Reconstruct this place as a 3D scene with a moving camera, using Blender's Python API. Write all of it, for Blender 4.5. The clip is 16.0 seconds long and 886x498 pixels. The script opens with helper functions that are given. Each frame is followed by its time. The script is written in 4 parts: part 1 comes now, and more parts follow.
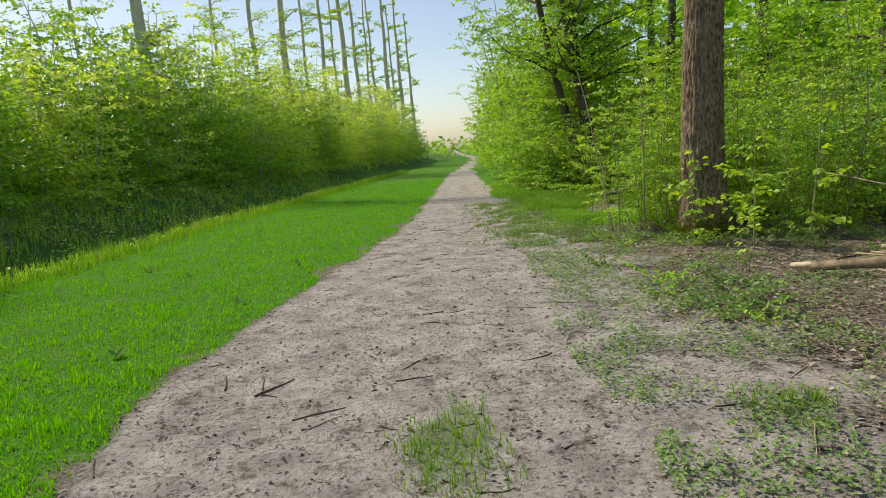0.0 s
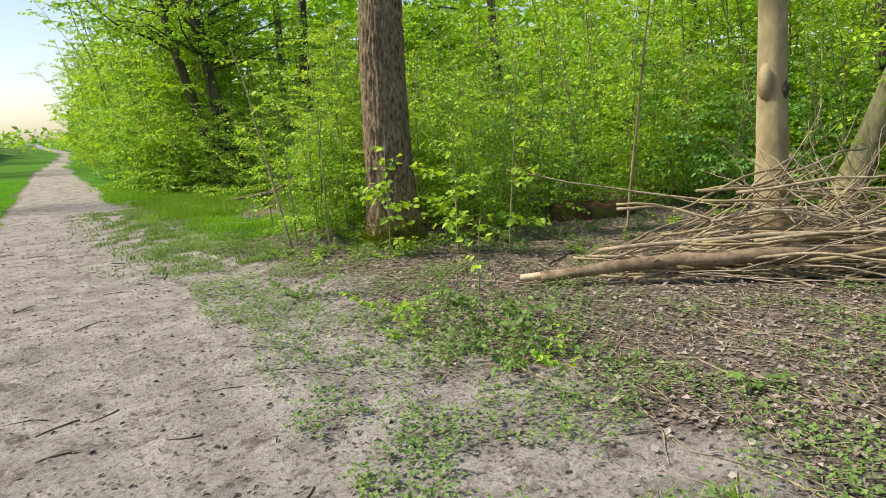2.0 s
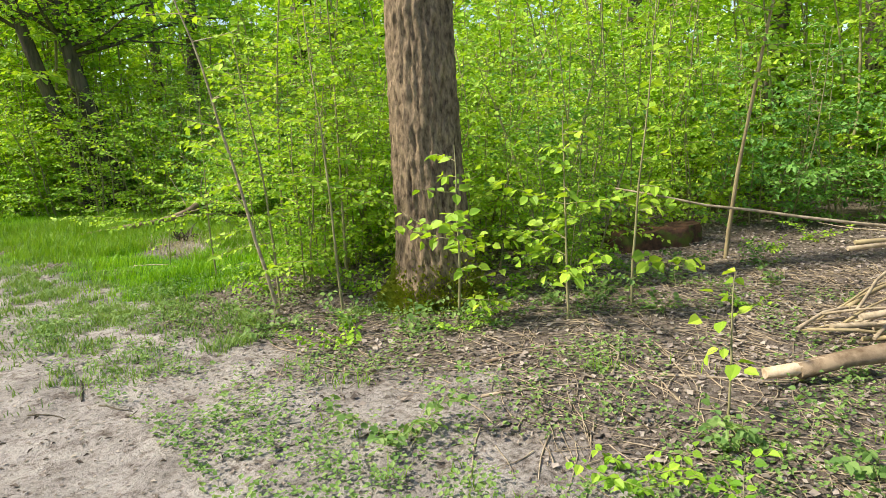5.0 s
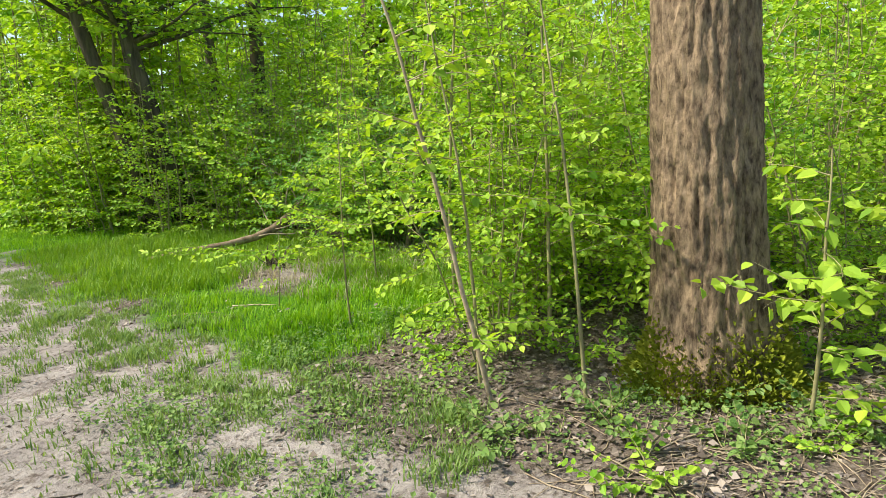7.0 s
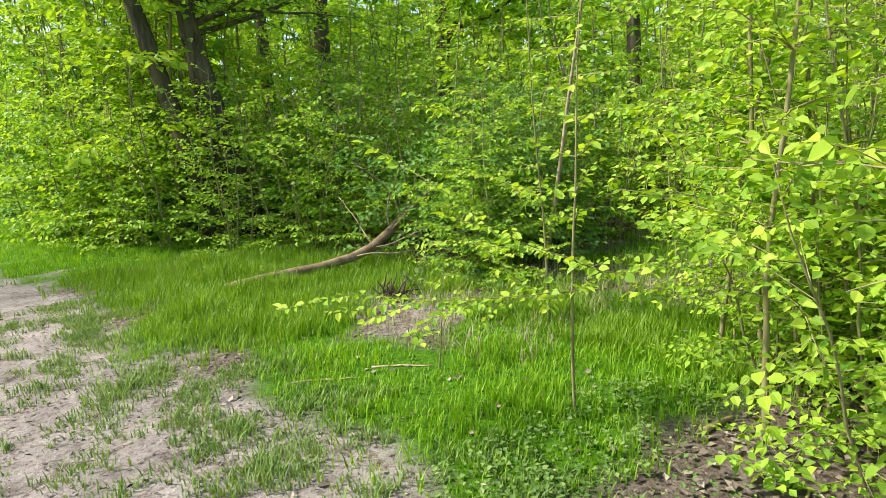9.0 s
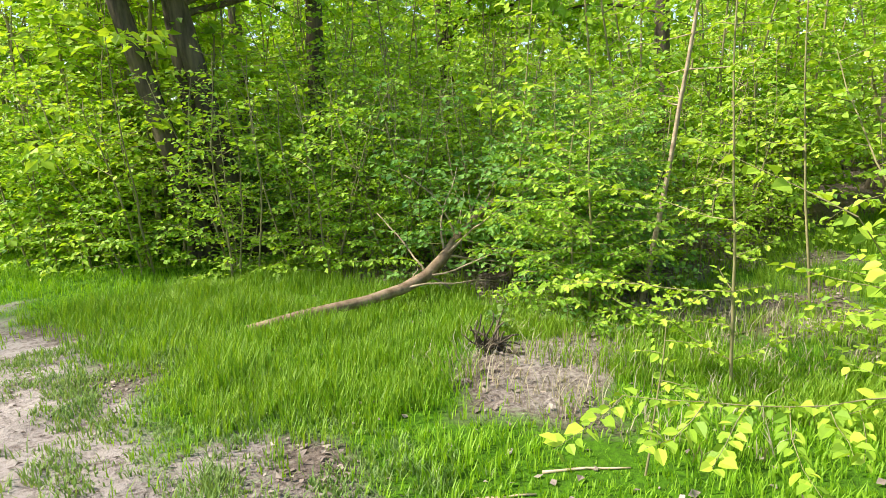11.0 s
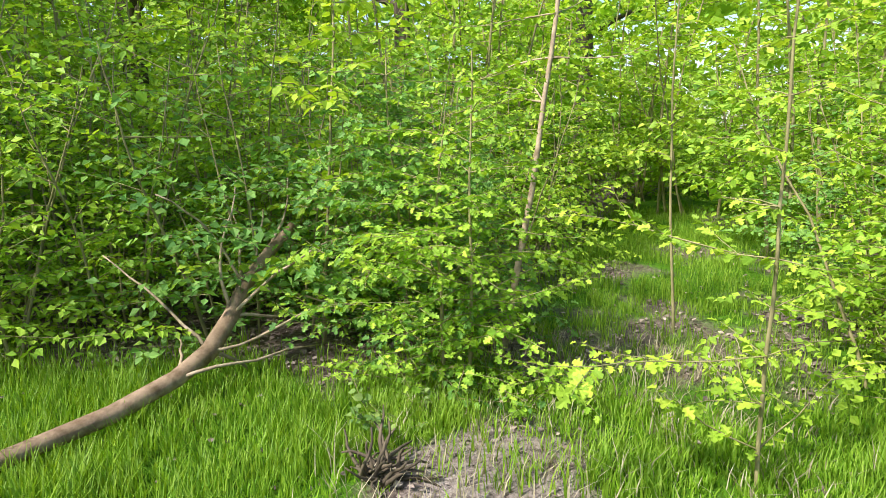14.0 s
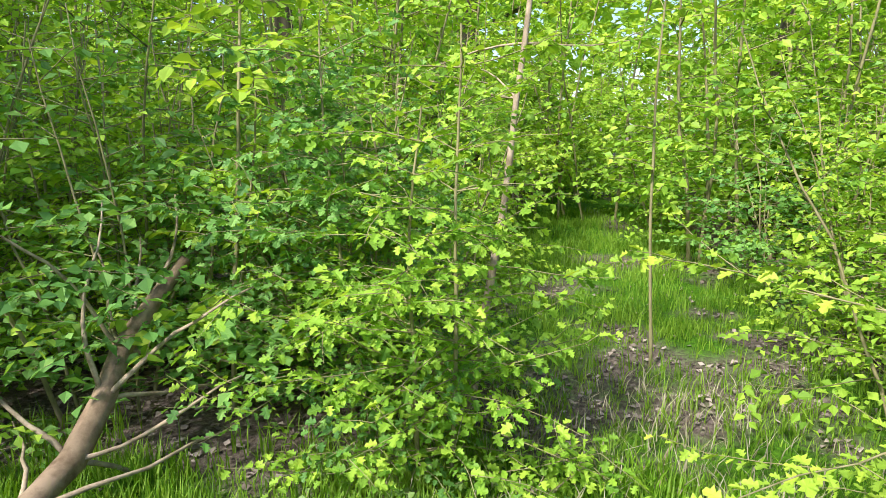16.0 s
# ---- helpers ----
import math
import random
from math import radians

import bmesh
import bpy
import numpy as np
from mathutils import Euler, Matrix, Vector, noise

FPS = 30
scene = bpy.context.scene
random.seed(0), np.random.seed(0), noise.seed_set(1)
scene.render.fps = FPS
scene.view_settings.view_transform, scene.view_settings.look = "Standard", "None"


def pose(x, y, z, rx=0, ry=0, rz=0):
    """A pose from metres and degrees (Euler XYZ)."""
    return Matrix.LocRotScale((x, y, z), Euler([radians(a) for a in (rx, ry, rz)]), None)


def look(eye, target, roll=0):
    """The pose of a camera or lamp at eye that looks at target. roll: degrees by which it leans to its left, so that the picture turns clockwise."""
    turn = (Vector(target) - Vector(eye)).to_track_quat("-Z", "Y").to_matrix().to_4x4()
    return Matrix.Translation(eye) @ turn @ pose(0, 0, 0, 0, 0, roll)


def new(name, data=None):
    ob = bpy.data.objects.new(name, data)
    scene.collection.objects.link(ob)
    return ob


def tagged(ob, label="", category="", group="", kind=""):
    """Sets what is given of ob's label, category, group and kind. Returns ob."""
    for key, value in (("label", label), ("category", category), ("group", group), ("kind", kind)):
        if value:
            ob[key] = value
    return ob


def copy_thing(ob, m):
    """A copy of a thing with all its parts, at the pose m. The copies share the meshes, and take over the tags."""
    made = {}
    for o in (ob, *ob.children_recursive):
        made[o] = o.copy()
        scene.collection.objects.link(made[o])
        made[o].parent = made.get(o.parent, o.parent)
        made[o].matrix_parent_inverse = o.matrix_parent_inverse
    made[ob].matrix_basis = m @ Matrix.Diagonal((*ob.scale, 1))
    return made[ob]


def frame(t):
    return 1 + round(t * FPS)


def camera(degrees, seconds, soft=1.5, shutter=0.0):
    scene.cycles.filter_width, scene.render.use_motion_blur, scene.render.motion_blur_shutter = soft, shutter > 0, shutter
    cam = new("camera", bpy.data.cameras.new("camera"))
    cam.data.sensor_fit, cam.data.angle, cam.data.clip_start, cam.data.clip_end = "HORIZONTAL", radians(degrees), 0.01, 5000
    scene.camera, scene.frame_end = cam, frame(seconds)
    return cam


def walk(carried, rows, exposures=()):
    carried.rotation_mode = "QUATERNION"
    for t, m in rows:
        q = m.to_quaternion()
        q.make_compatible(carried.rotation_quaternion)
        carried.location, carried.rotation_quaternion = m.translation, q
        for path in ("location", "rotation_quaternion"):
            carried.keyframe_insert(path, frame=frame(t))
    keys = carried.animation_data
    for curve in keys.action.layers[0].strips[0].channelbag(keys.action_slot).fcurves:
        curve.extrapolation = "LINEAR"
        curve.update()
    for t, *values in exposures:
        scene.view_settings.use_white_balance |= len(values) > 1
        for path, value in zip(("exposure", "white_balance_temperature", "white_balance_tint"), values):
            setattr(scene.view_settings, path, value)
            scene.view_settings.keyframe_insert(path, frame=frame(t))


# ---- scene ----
cam = camera(69.2, 16.0, soft=0.75)
# seconds, place in metres, turn in degrees
PATH = [
    (0.0, 0.000, 0.000, 1.550, 81.10, 4.60, -0.70),
    (0.5, -0.105, 0.493, 1.564, 80.60, 4.10, -5.90),
    (1.0, -0.133, 0.996, 1.533, 80.00, 4.00, -14.90),
    (1.5, -0.126, 1.550, 1.553, 79.30, 3.70, -23.70),
    (2.0, -0.139, 2.094, 1.540, 78.50, 3.10, -33.90),
    (2.5, -0.109, 2.635, 1.519, 78.00, 2.40, -42.30),
    (3.0, -0.150, 3.176, 1.516, 77.90, 2.60, -44.20),
    (5.5, 0.080, 5.993, 1.503, 78.70, 2.60, -46.50),
    (6.0, 0.149, 6.563, 1.480, 78.82, 2.70, -46.01),
    (6.5, 0.217, 7.142, 1.512, 78.98, 2.91, -44.93),
    (7.0, 0.258, 7.692, 1.516, 79.11, 2.95, -44.22),
    (7.5, 0.352, 8.232, 1.502, 79.07, 3.06, -43.12),
    (8.0, 0.379, 8.787, 1.499, 79.43, 3.13, -42.22),
    (8.5, 0.429, 9.293, 1.482, 79.53, 3.13, -42.22),
    (9.0, 0.524, 9.826, 1.493, 79.33, 3.35, -42.16),
    (9.5, 0.529, 10.336, 1.474, 79.52, 3.23, -42.24),
    (12.0, 0.734, 12.315, 1.518, 79.95, 1.84, -54.00),
    (12.5, 0.872, 12.652, 1.496, 80.04, 1.68, -58.85),
    (13.0, 1.035, 12.946, 1.460, 79.51, 1.34, -66.41),
    (13.5, 1.291, 13.199, 1.471, 79.31, 1.13, -72.15),
    (14.0, 1.510, 13.430, 1.471, 79.53, 0.74, -76.04),
    (14.5, 1.720, 13.641, 1.485, 79.37, 0.53, -81.38),
    (15.0, 1.978, 13.782, 1.483, 79.20, 0.24, -86.69),
    (15.5, 2.211, 13.906, 1.506, 79.09, 0.52, -88.05),
    (16.0, 2.375, 14.113, 1.493, 79.32, 0.06, -88.38),
]
walk(cam, [(t, pose(x, y, z, rx, ry, rz)) for t, x, y, z, rx, ry, rz in PATH],
     exposures=((0.0, -0.05, 7000, 9), (1.5, 0.1, 7000, 10), (3.0, 0.6, 7000, 12), (6.0, 0.65, 7000, 10), (9.0, 0.7, 6900, 13), (12.0, 1.05, 7000, 17), (14.0, 0.85, 6600, 19), (16.0, 0.75, 6300, 19)))

# ---- light ----
SUN_AZ, SUN_EL = -52.0, 49.0      # degrees east of the walking direction, and above the horizon
world = bpy.data.worlds.new("sky")
scene.world = world
world.use_nodes = True
wn = world.node_tree
sky = wn.nodes.new("ShaderNodeTexSky")
sky.sky_type = "NISHITA"
sky.sun_disc = False
sky.sun_elevation = radians(SUN_EL)
sky.sun_rotation = radians(SUN_AZ)
sky.dust_density = 1.2
sky.air_density = 0.9
wn.nodes["Background"].inputs["Strength"].default_value = 0.15
wn.links.new(sky.outputs[0], wn.nodes["Background"].inputs["Color"])
sun = new("sun", bpy.data.lights.new("sun", "SUN"))
sun.data.energy = 4.2
sun.data.angle = radians(4.0)
sun.data.color = (1.0, 0.955, 0.85)
sun_from = Vector((math.sin(radians(SUN_AZ)) * math.cos(radians(SUN_EL)), math.cos(radians(SUN_AZ)) * math.cos(radians(SUN_EL)), math.sin(radians(SUN_EL))))
sun.matrix_world = look(sun_from * 40, (0, 0, 0))


# ---- materials ----
def material(name, rough=0.8):
    m = bpy.data.materials.new(name)
    m.use_nodes = True
    nt = m.node_tree
    b = nt.nodes["Principled BSDF"]
    b.inputs["Roughness"].default_value = rough
    b.inputs["Specular IOR Level"].default_value = 0.25
    return m, nt, b


def noise_node(nt, scale, detail=6.0, stretch=None, rough=0.6):
    co = nt.nodes.new("ShaderNodeTexCoord")
    out = co.outputs["Object"]
    if stretch:
        mp = nt.nodes.new("ShaderNodeMapping")
        mp.inputs["Scale"].default_value = stretch
        nt.links.new(out, mp.inputs["Vector"])
        out = mp.outputs[0]
    n = nt.nodes.new("ShaderNodeTexNoise")
    n.inputs["Scale"].default_value = scale
    n.inputs["Detail"].default_value = detail
    n.inputs["Roughness"].default_value = rough
    nt.links.new(out, n.inputs["Vector"])
    return n.outputs["Fac"]


def ramp(nt, fac, stops):
    r = nt.nodes.new("ShaderNodeValToRGB")
    el = r.color_ramp.elements
    while len(el) < len(stops):
        el.new(0.5)
    for e, (p, c) in zip(el, stops):
        e.position, e.color = p, (*c, 1)
    nt.links.new(fac, r.inputs["Fac"])
    return r.outputs["Color"]


def mixed(nt, fac, a, b, mode="MIX"):
    x = nt.nodes.new("ShaderNodeMix")
    x.data_type, x.blend_type = "RGBA", mode
    if isinstance(fac, float):
        x.inputs["Factor"].default_value = fac
    else:
        nt.links.new(fac, x.inputs["Factor"])
    for sock, v in ((x.inputs["A"], a), (x.inputs["B"], b)):
        if isinstance(v, tuple):
            sock.default_value = (*v, 1)
        else:
            nt.links.new(v, sock)
    return x.outputs["Result"]


def bump(nt, b, height, strength, dist):
    n = nt.nodes.new("ShaderNodeBump")
    n.inputs["Strength"].default_value = strength
    n.inputs["Distance"].default_value = dist
    nt.links.new(height, n.inputs["Height"])
    nt.links.new(n.outputs[0], b.inputs["Normal"])


def bark(name, dark, light, scale=9.0, stretch=(1, 1, 0.15), strength=0.9, dist=0.02, moss=None):
    m, nt, b = material(name, 0.9)
    f = noise_node(nt, scale, 8.0, stretch, 0.65)
    c = ramp(nt, f, ((0.34, dark), (0.62, light)))
    big = noise_node(nt, 2.2, 3.0)
    c = mixed(nt, ramp(nt, big, ((0.4, (0, 0, 0)), (0.8, (0.5, 0.5, 0.5)))), c, tuple(0.8 * v for v in dark))
    if moss:
        g = noise_node(nt, 5.0, 6.0)
        c = mixed(nt, ramp(nt, g, ((0.5, (0, 0, 0)), (0.62, (0.8, 0.8, 0.8)))), c, moss)
    nt.links.new(c, b.inputs["Base Color"])
    bump(nt, b, f, strength, dist)
    return m


def foliage(name, dark, mid, light, translucency=0.42, rough=0.55):
    """Thin leaves: each one has its own tint, light comes through them."""
    m, nt, b = material(name, rough)
    b.inputs["Specular IOR Level"].default_value = 0.2
    geo = nt.nodes.new("ShaderNodeNewGeometry")
    c = ramp(nt, geo.outputs["Random Per Island"], ((0.0, dark), (0.5, mid), (1.0, light)))
    patch = noise_node(nt, 1.3, 3.0)
    c = mixed(nt, ramp(nt, patch, ((0.35, (0, 0, 0)), (0.7, (0.5, 0.5, 0.5)))), c, light)
    nt.links.new(c, b.inputs["Base Color"])
    tr = nt.nodes.new("ShaderNodeBsdfTranslucent")
    thin = tuple(2 * translucency * v for v in (1.0, 0.95, 0.3))
    nt.links.new(mixed(nt, 1.0, c, thin, "MULTIPLY"), tr.inputs["Color"])
    gain = nt.nodes.new("ShaderNodeAddShader")
    nt.links.new(b.outputs[0], gain.inputs[0])
    nt.links.new(tr.outputs[0], gain.inputs[1])
    nt.links.new(gain.outputs[0], nt.nodes["Material Output"].inputs["Surface"])
    return m


LEAF_SPRING = foliage("spring_leaf", (0.05, 0.14, 0.012), (0.14, 0.28, 0.024), (0.29, 0.42, 0.045))
LEAF_YOUNG = foliage("young_yellow_leaf", (0.09, 0.19, 0.016), (0.19, 0.32, 0.028), (0.33, 0.44, 0.05))
LEAF_DEEP = foliage("deep_green_leaf", (0.035, 0.11, 0.025), (0.09, 0.22, 0.045), (0.18, 0.33, 0.075), 0.4)
LEAF_HEDGE = foliage("hedge_leaf", (0.16, 0.22, 0.05), (0.30, 0.37, 0.08), (0.44, 0.50, 0.12), 0.6)
GRASS_LAWN = foliage("verge_grass_blade", (0.055, 0.20, 0.001), (0.088, 0.27, 0.002), (0.145, 0.345, 0.004), 0.45)
GRASS_LONG = foliage("long_grass_blade", (0.06, 0.15, 0.008), (0.105, 0.21, 0.014), (0.17, 0.27, 0.03), 0.4)
GRASS_MEADOW = foliage("meadow_grass_blade", (0.075, 0.19, 0.006), (0.115, 0.245, 0.01), (0.18, 0.31, 0.025), 0.42)
GRASS_DRY = foliage("dry_grass_blade", (0.16, 0.15, 0.09), (0.26, 0.24, 0.16), (0.38, 0.35, 0.26), 0.2)
WEED = foliage("weed_leaf", (0.055, 0.13, 0.03), (0.11, 0.20, 0.05), (0.19, 0.27, 0.08), 0.3)
LITTER = foliage("dead_leaf", (0.05, 0.04, 0.032), (0.18, 0.145, 0.12), (0.42, 0.36, 0.31), 0.05, 0.85)
BARK_OAK = bark("furrowed_oak_bark", (0.07, 0.047, 0.03), (0.38, 0.28, 0.18), 30.0, (1, 1, 0.42), 1.0, 0.02)
BARK_DARK = bark("dark_tree_bark", (0.045, 0.04, 0.028), (0.17, 0.14, 0.095), 10.0)
BARK_PALE = bark("pale_smooth_bark", (0.26, 0.20, 0.11), (0.48, 0.39, 0.22), 5.0, (1, 1, 0.5), 0.4, 0.01)
BARK_GREY = bark("grey_tree_bark", (0.48, 0.42, 0.33), (0.72, 0.65, 0.53), 8.0)
BARK_TWIG = bark("young_stem_bark", (0.19, 0.18, 0.08), (0.40, 0.36, 0.19), 14.0, (1, 1, 0.3), 0.5, 0.004)
BARK_DEAD = bark("dead_branch_bark", (0.22, 0.17, 0.11), (0.54, 0.44, 0.31), 14.0, (1, 1, 1), 0.6, 0.006)
BARK_LOG = bark("fallen_log_bark", (0.15, 0.10, 0.06), (0.36, 0.27, 0.18), 12.0, (1, 1, 1), 0.6, 0.008)
WOOD_SPLIT = bark("split_pale_wood", (0.45, 0.32, 0.20), (0.68, 0.55, 0.40), 20.0, (1, 1, 1), 0.4, 0.004)
WOOD_ROT = bark("rotten_red_wood", (0.05, 0.03, 0.02), (0.20, 0.10, 0.055), 10.0, (1, 1, 0.4), 1.0, 0.02, (0.10, 0.15, 0.02))
MOSS = foliage("moss", (0.10, 0.14, 0.01), (0.18, 0.22, 0.02), (0.26, 0.30, 0.03), 0.1, 0.95)

# the ground: trodden dusty soil, leaf mould and turf, by the cover that grows there
GROUND, nt, b = material("ground_soil", 0.95)
att = nt.nodes.new("ShaderNodeAttribute")
att.attribute_name = "cover"
sep = nt.nodes.new("ShaderNodeSeparateColor")
nt.links.new(att.outputs["Color"], sep.inputs[0])
fine = noise_node(nt, 26.0, 8.0, None, 0.7)
mid = noise_node(nt, 2.6, 6.0, None, 0.65)
dust = ramp(nt, mid, ((0.3, (0.25, 0.222, 0.20)), (0.5, (0.40, 0.36, 0.328)), (0.72, (0.55, 0.50, 0.46))))
grit = ramp(nt, fine, ((0.36, (0.5, 0.46, 0.43)), (0.5, (1, 1, 1))))
dust = mixed(nt, 0.85, dust, grit, "MULTIPLY")
clods = noise_node(nt, 4.2, 7.0, None, 0.8)
dust = mixed(nt, 0.9, dust, ramp(nt, clods, ((0.38, (0.38, 0.33, 0.30)), (0.47, (1, 1, 1)))), "MULTIPLY")
mould = ramp(nt, fine, ((0.3, (0.05, 0.038, 0.03)), (0.5, (0.17, 0.135, 0.11)), (0.7, (0.34, 0.29, 0.245))))
turf = ramp(nt, fine, ((0.3, (0.03, 0.09, 0.002)), (0.55, (0.075, 0.22, 0.004)), (0.75, (0.13, 0.31, 0.008))))


def ragged(channel):
    """The cover's edge broken up by the noise."""
    a = nt.nodes.new("ShaderNodeMath")
    a.operation = "MULTIPLY_ADD"
    a.inputs[1].default_value, a.inputs[2].default_value = 0.9, -0.45
    nt.links.new(fine, a.inputs[0])
    s = nt.nodes.new("ShaderNodeMath")
    s.operation = "ADD"
    nt.links.new(a.outputs[0], s.inputs[0])
    nt.links.new(channel, s.inputs[1])
    return ramp(nt, s.outputs[0], ((0.3, (0, 0, 0)), (0.75, (1, 1, 1))))


col = mixed(nt, ragged(sep.outputs[0]), mould, dust)
col = mixed(nt, ragged(sep.outputs[1]), col, turf)
nt.links.new(col, b.inputs["Base Color"])
both = nt.nodes.new("ShaderNodeMath")
both.operation = "ADD"
nt.links.new(fine, both.inputs[0])
nt.links.new(mid, both.inputs[1])
bump(nt, b, both.outputs[0], 1.0, 0.035)


# ---- the plan ----
def path_left(y):
    return float(np.interp(y, (0, 4.5, 8, 12, 19, 26, 38, 57, 80), (-2.1, -2.05, -1.7, -0.85, -0.38, 0.02, 0.7, 2.4, 4.6))) + 0.05 * math.sin(y * 0.9) + 0.03 * math.sin(y * 2.7)


def path_right(y):
    return float(np.interp(y, (0, 8, 12, 17, 25, 44, 70, 90), (1.4, 1.5, 1.6, 1.4, 1.7, 2.2, 4.3, 5.9))) + 0.08 * math.sin(y * 0.8 + 1.0) + 0.05 * math.sin(y * 2.3)


def wood_line(y):
    """The foot of the thicket's edge along the path."""
    return 1.4 + 0.06 * max(0.0, y - 7.0)


def ditch_line(y):
    """The verge's outer edge, where the ditch begins."""
    return -7.2 + 0.105 * max(0.0, y - 6.0) + 0.12 * math.sin(y * 0.6)


def smooth(a, b, v):
    v = min(1.0, max(0.0, (v - a) / (b - a)))
    return v * v * (3 - 2 * v)


def track_mid(x):
    """The grassy side track into the wood: its middle line."""
    return 13.0 - 0.09 * max(0.0, x - 4.5) - 0.012 * max(0.0, x - 8.0) ** 2


def turf_cover(x, y):
    """1 on turf, 0 on bare ground."""
    n = noise.noise((x * 0.9, y * 0.9, 3.0)) * 0.6 + noise.noise((x * 2.6, y * 2.6, 8.0)) * 0.35
    l, r = path_left(y), path_right(y)
    if x < l:
        rough = 1 - 0.35 * smooth(0.0, 0.8, ditch_line(y) - x + 0.4 * n)
        return rough * smooth(-0.35, 0.35, l - x + 0.7 * n + 0.25 * noise.noise((x * 7.0, y * 7.0, 6.0)))
    v = 0.0
    if y > 9.0:      # the grass between path and thicket
        v = smooth(-0.35, 0.9, x - r - 0.35 + 1.0 * n) * smooth(10.7, 12.0, y + 0.8 * n) * (1 - smooth(4.4, 5.6, x + n))
        if y > 19:
            v = max(v, smooth(0.0, 0.4, x - r + 0.3 * n) * (1 - smooth(wood_line(y) + 2.0, wood_line(y) + 3.0, x)))
    side = abs(y - track_mid(x))
    v = max(v, smooth(3.9, 4.9, x) * (1 - smooth(1.0, 1.9, side + 0.5 * n)) * smooth(-0.45, 0.5, n + 0.25 * smooth(6.0, 9.0, x)))
    bare = math.hypot((x - 3.75) / 0.85, (y - 13.7) / 0.6)      # a bare patch in the grass
    v *= 0.12 + 0.88 * smooth(0.45, 1.35, bare + 0.9 * n)
    if 0.35 < x < 3.6 and y < 9.5:      # tufts at the wood's edge
        v = max(v, 0.55 * smooth(0.12, 0.4, n) * smooth(0.2, 0.9, x - r + 0.4))
    tuft = math.hypot((x + 0.03) / 0.3, (y - 3.3) / 0.75)
    return max(v, 0.5 * (1 - smooth(0.3, 1.5, tuft - 1.1 * n)))


def dust_cover(x, y):
    n = noise.noise((x * 1.1, y * 1.1, 1.0)) * 0.7 + noise.noise((x * 3.1, y * 3.1, 5.0)) * 0.35
    l, r = path_left(y), path_right(y)
    v = smooth(-0.3, 0.3, x - l) * (1 - smooth(-0.1, 1.7, x - r + 1.1 * n))
    bare = math.hypot((x - 3.75) / 0.85, (y - 13.7) / 0.6)
    return max(v, 0.55 * (1 - smooth(0.5, 1.5, bare + 0.9 * n)))


def ground_z(x, y):
    d = ditch_line(y) - x
    z = 0.0
    if d > 0:
        z -= 0.55 * smooth(0.0, 1.1, d) * (1 - smooth(1.5, 3.2, d)) * (1 - smooth(60, 90, y))
        z += 0.72 * smooth(1.8, 5.2, d)
    if -9 < x < 16 and -4 < y < 32:
        z += 0.03 * noise.noise((x * 0.7, y * 0.7, 0)) + 0.012 * noise.noise((x * 3.0, y * 3.0, 2.0))
        n = noise.noise((x * 9.0, y * 9.0, 4.0))
        z += 0.007 * n
    return z


def axis(fine_a, fine_b, step, a, b):
    mid_ = list(np.arange(fine_a, fine_b, step))
    up, down, s = [fine_b], [fine_a], step
    while up[-1] < b:
        s *= 1.22
        up.append(up[-1] + s)
    s = step
    while down[-1] > a:
        s *= 1.22
        down.append(down[-1] - s)
    return down[:0:-1] + mid_ + up


xs, ys = axis(-14.5, 9.0, 0.085, -700, 700), axis(1.5, 19.0, 0.085, -700, 900)
verts, cover = [], []
for yy in ys:
    for xx in xs:
        verts.append((xx, yy, ground_z(xx, yy)))
        cover.extend((dust_cover(xx, yy), turf_cover(xx, yy), 0.0, 1.0))
w = len(xs)
faces = [(j * w + i, j * w + i + 1, (j + 1) * w + i + 1, (j + 1) * w + i) for j in range(len(ys) - 1) for i in range(w - 1)]
gm = bpy.data.meshes.new("ground")
gm.from_pydata(verts, [], faces)
layer = gm.color_attributes.new("cover", "FLOAT_COLOR", "POINT")
layer.data.foreach_set("color", cover)
gm.polygons.foreach_set("use_smooth", [True] * len(gm.polygons))
gm.materials.append(GROUND)
tagged(new("ground", gm), "trodden dusty soil path between turf verge and leaf litter", "ground", kind="structure")


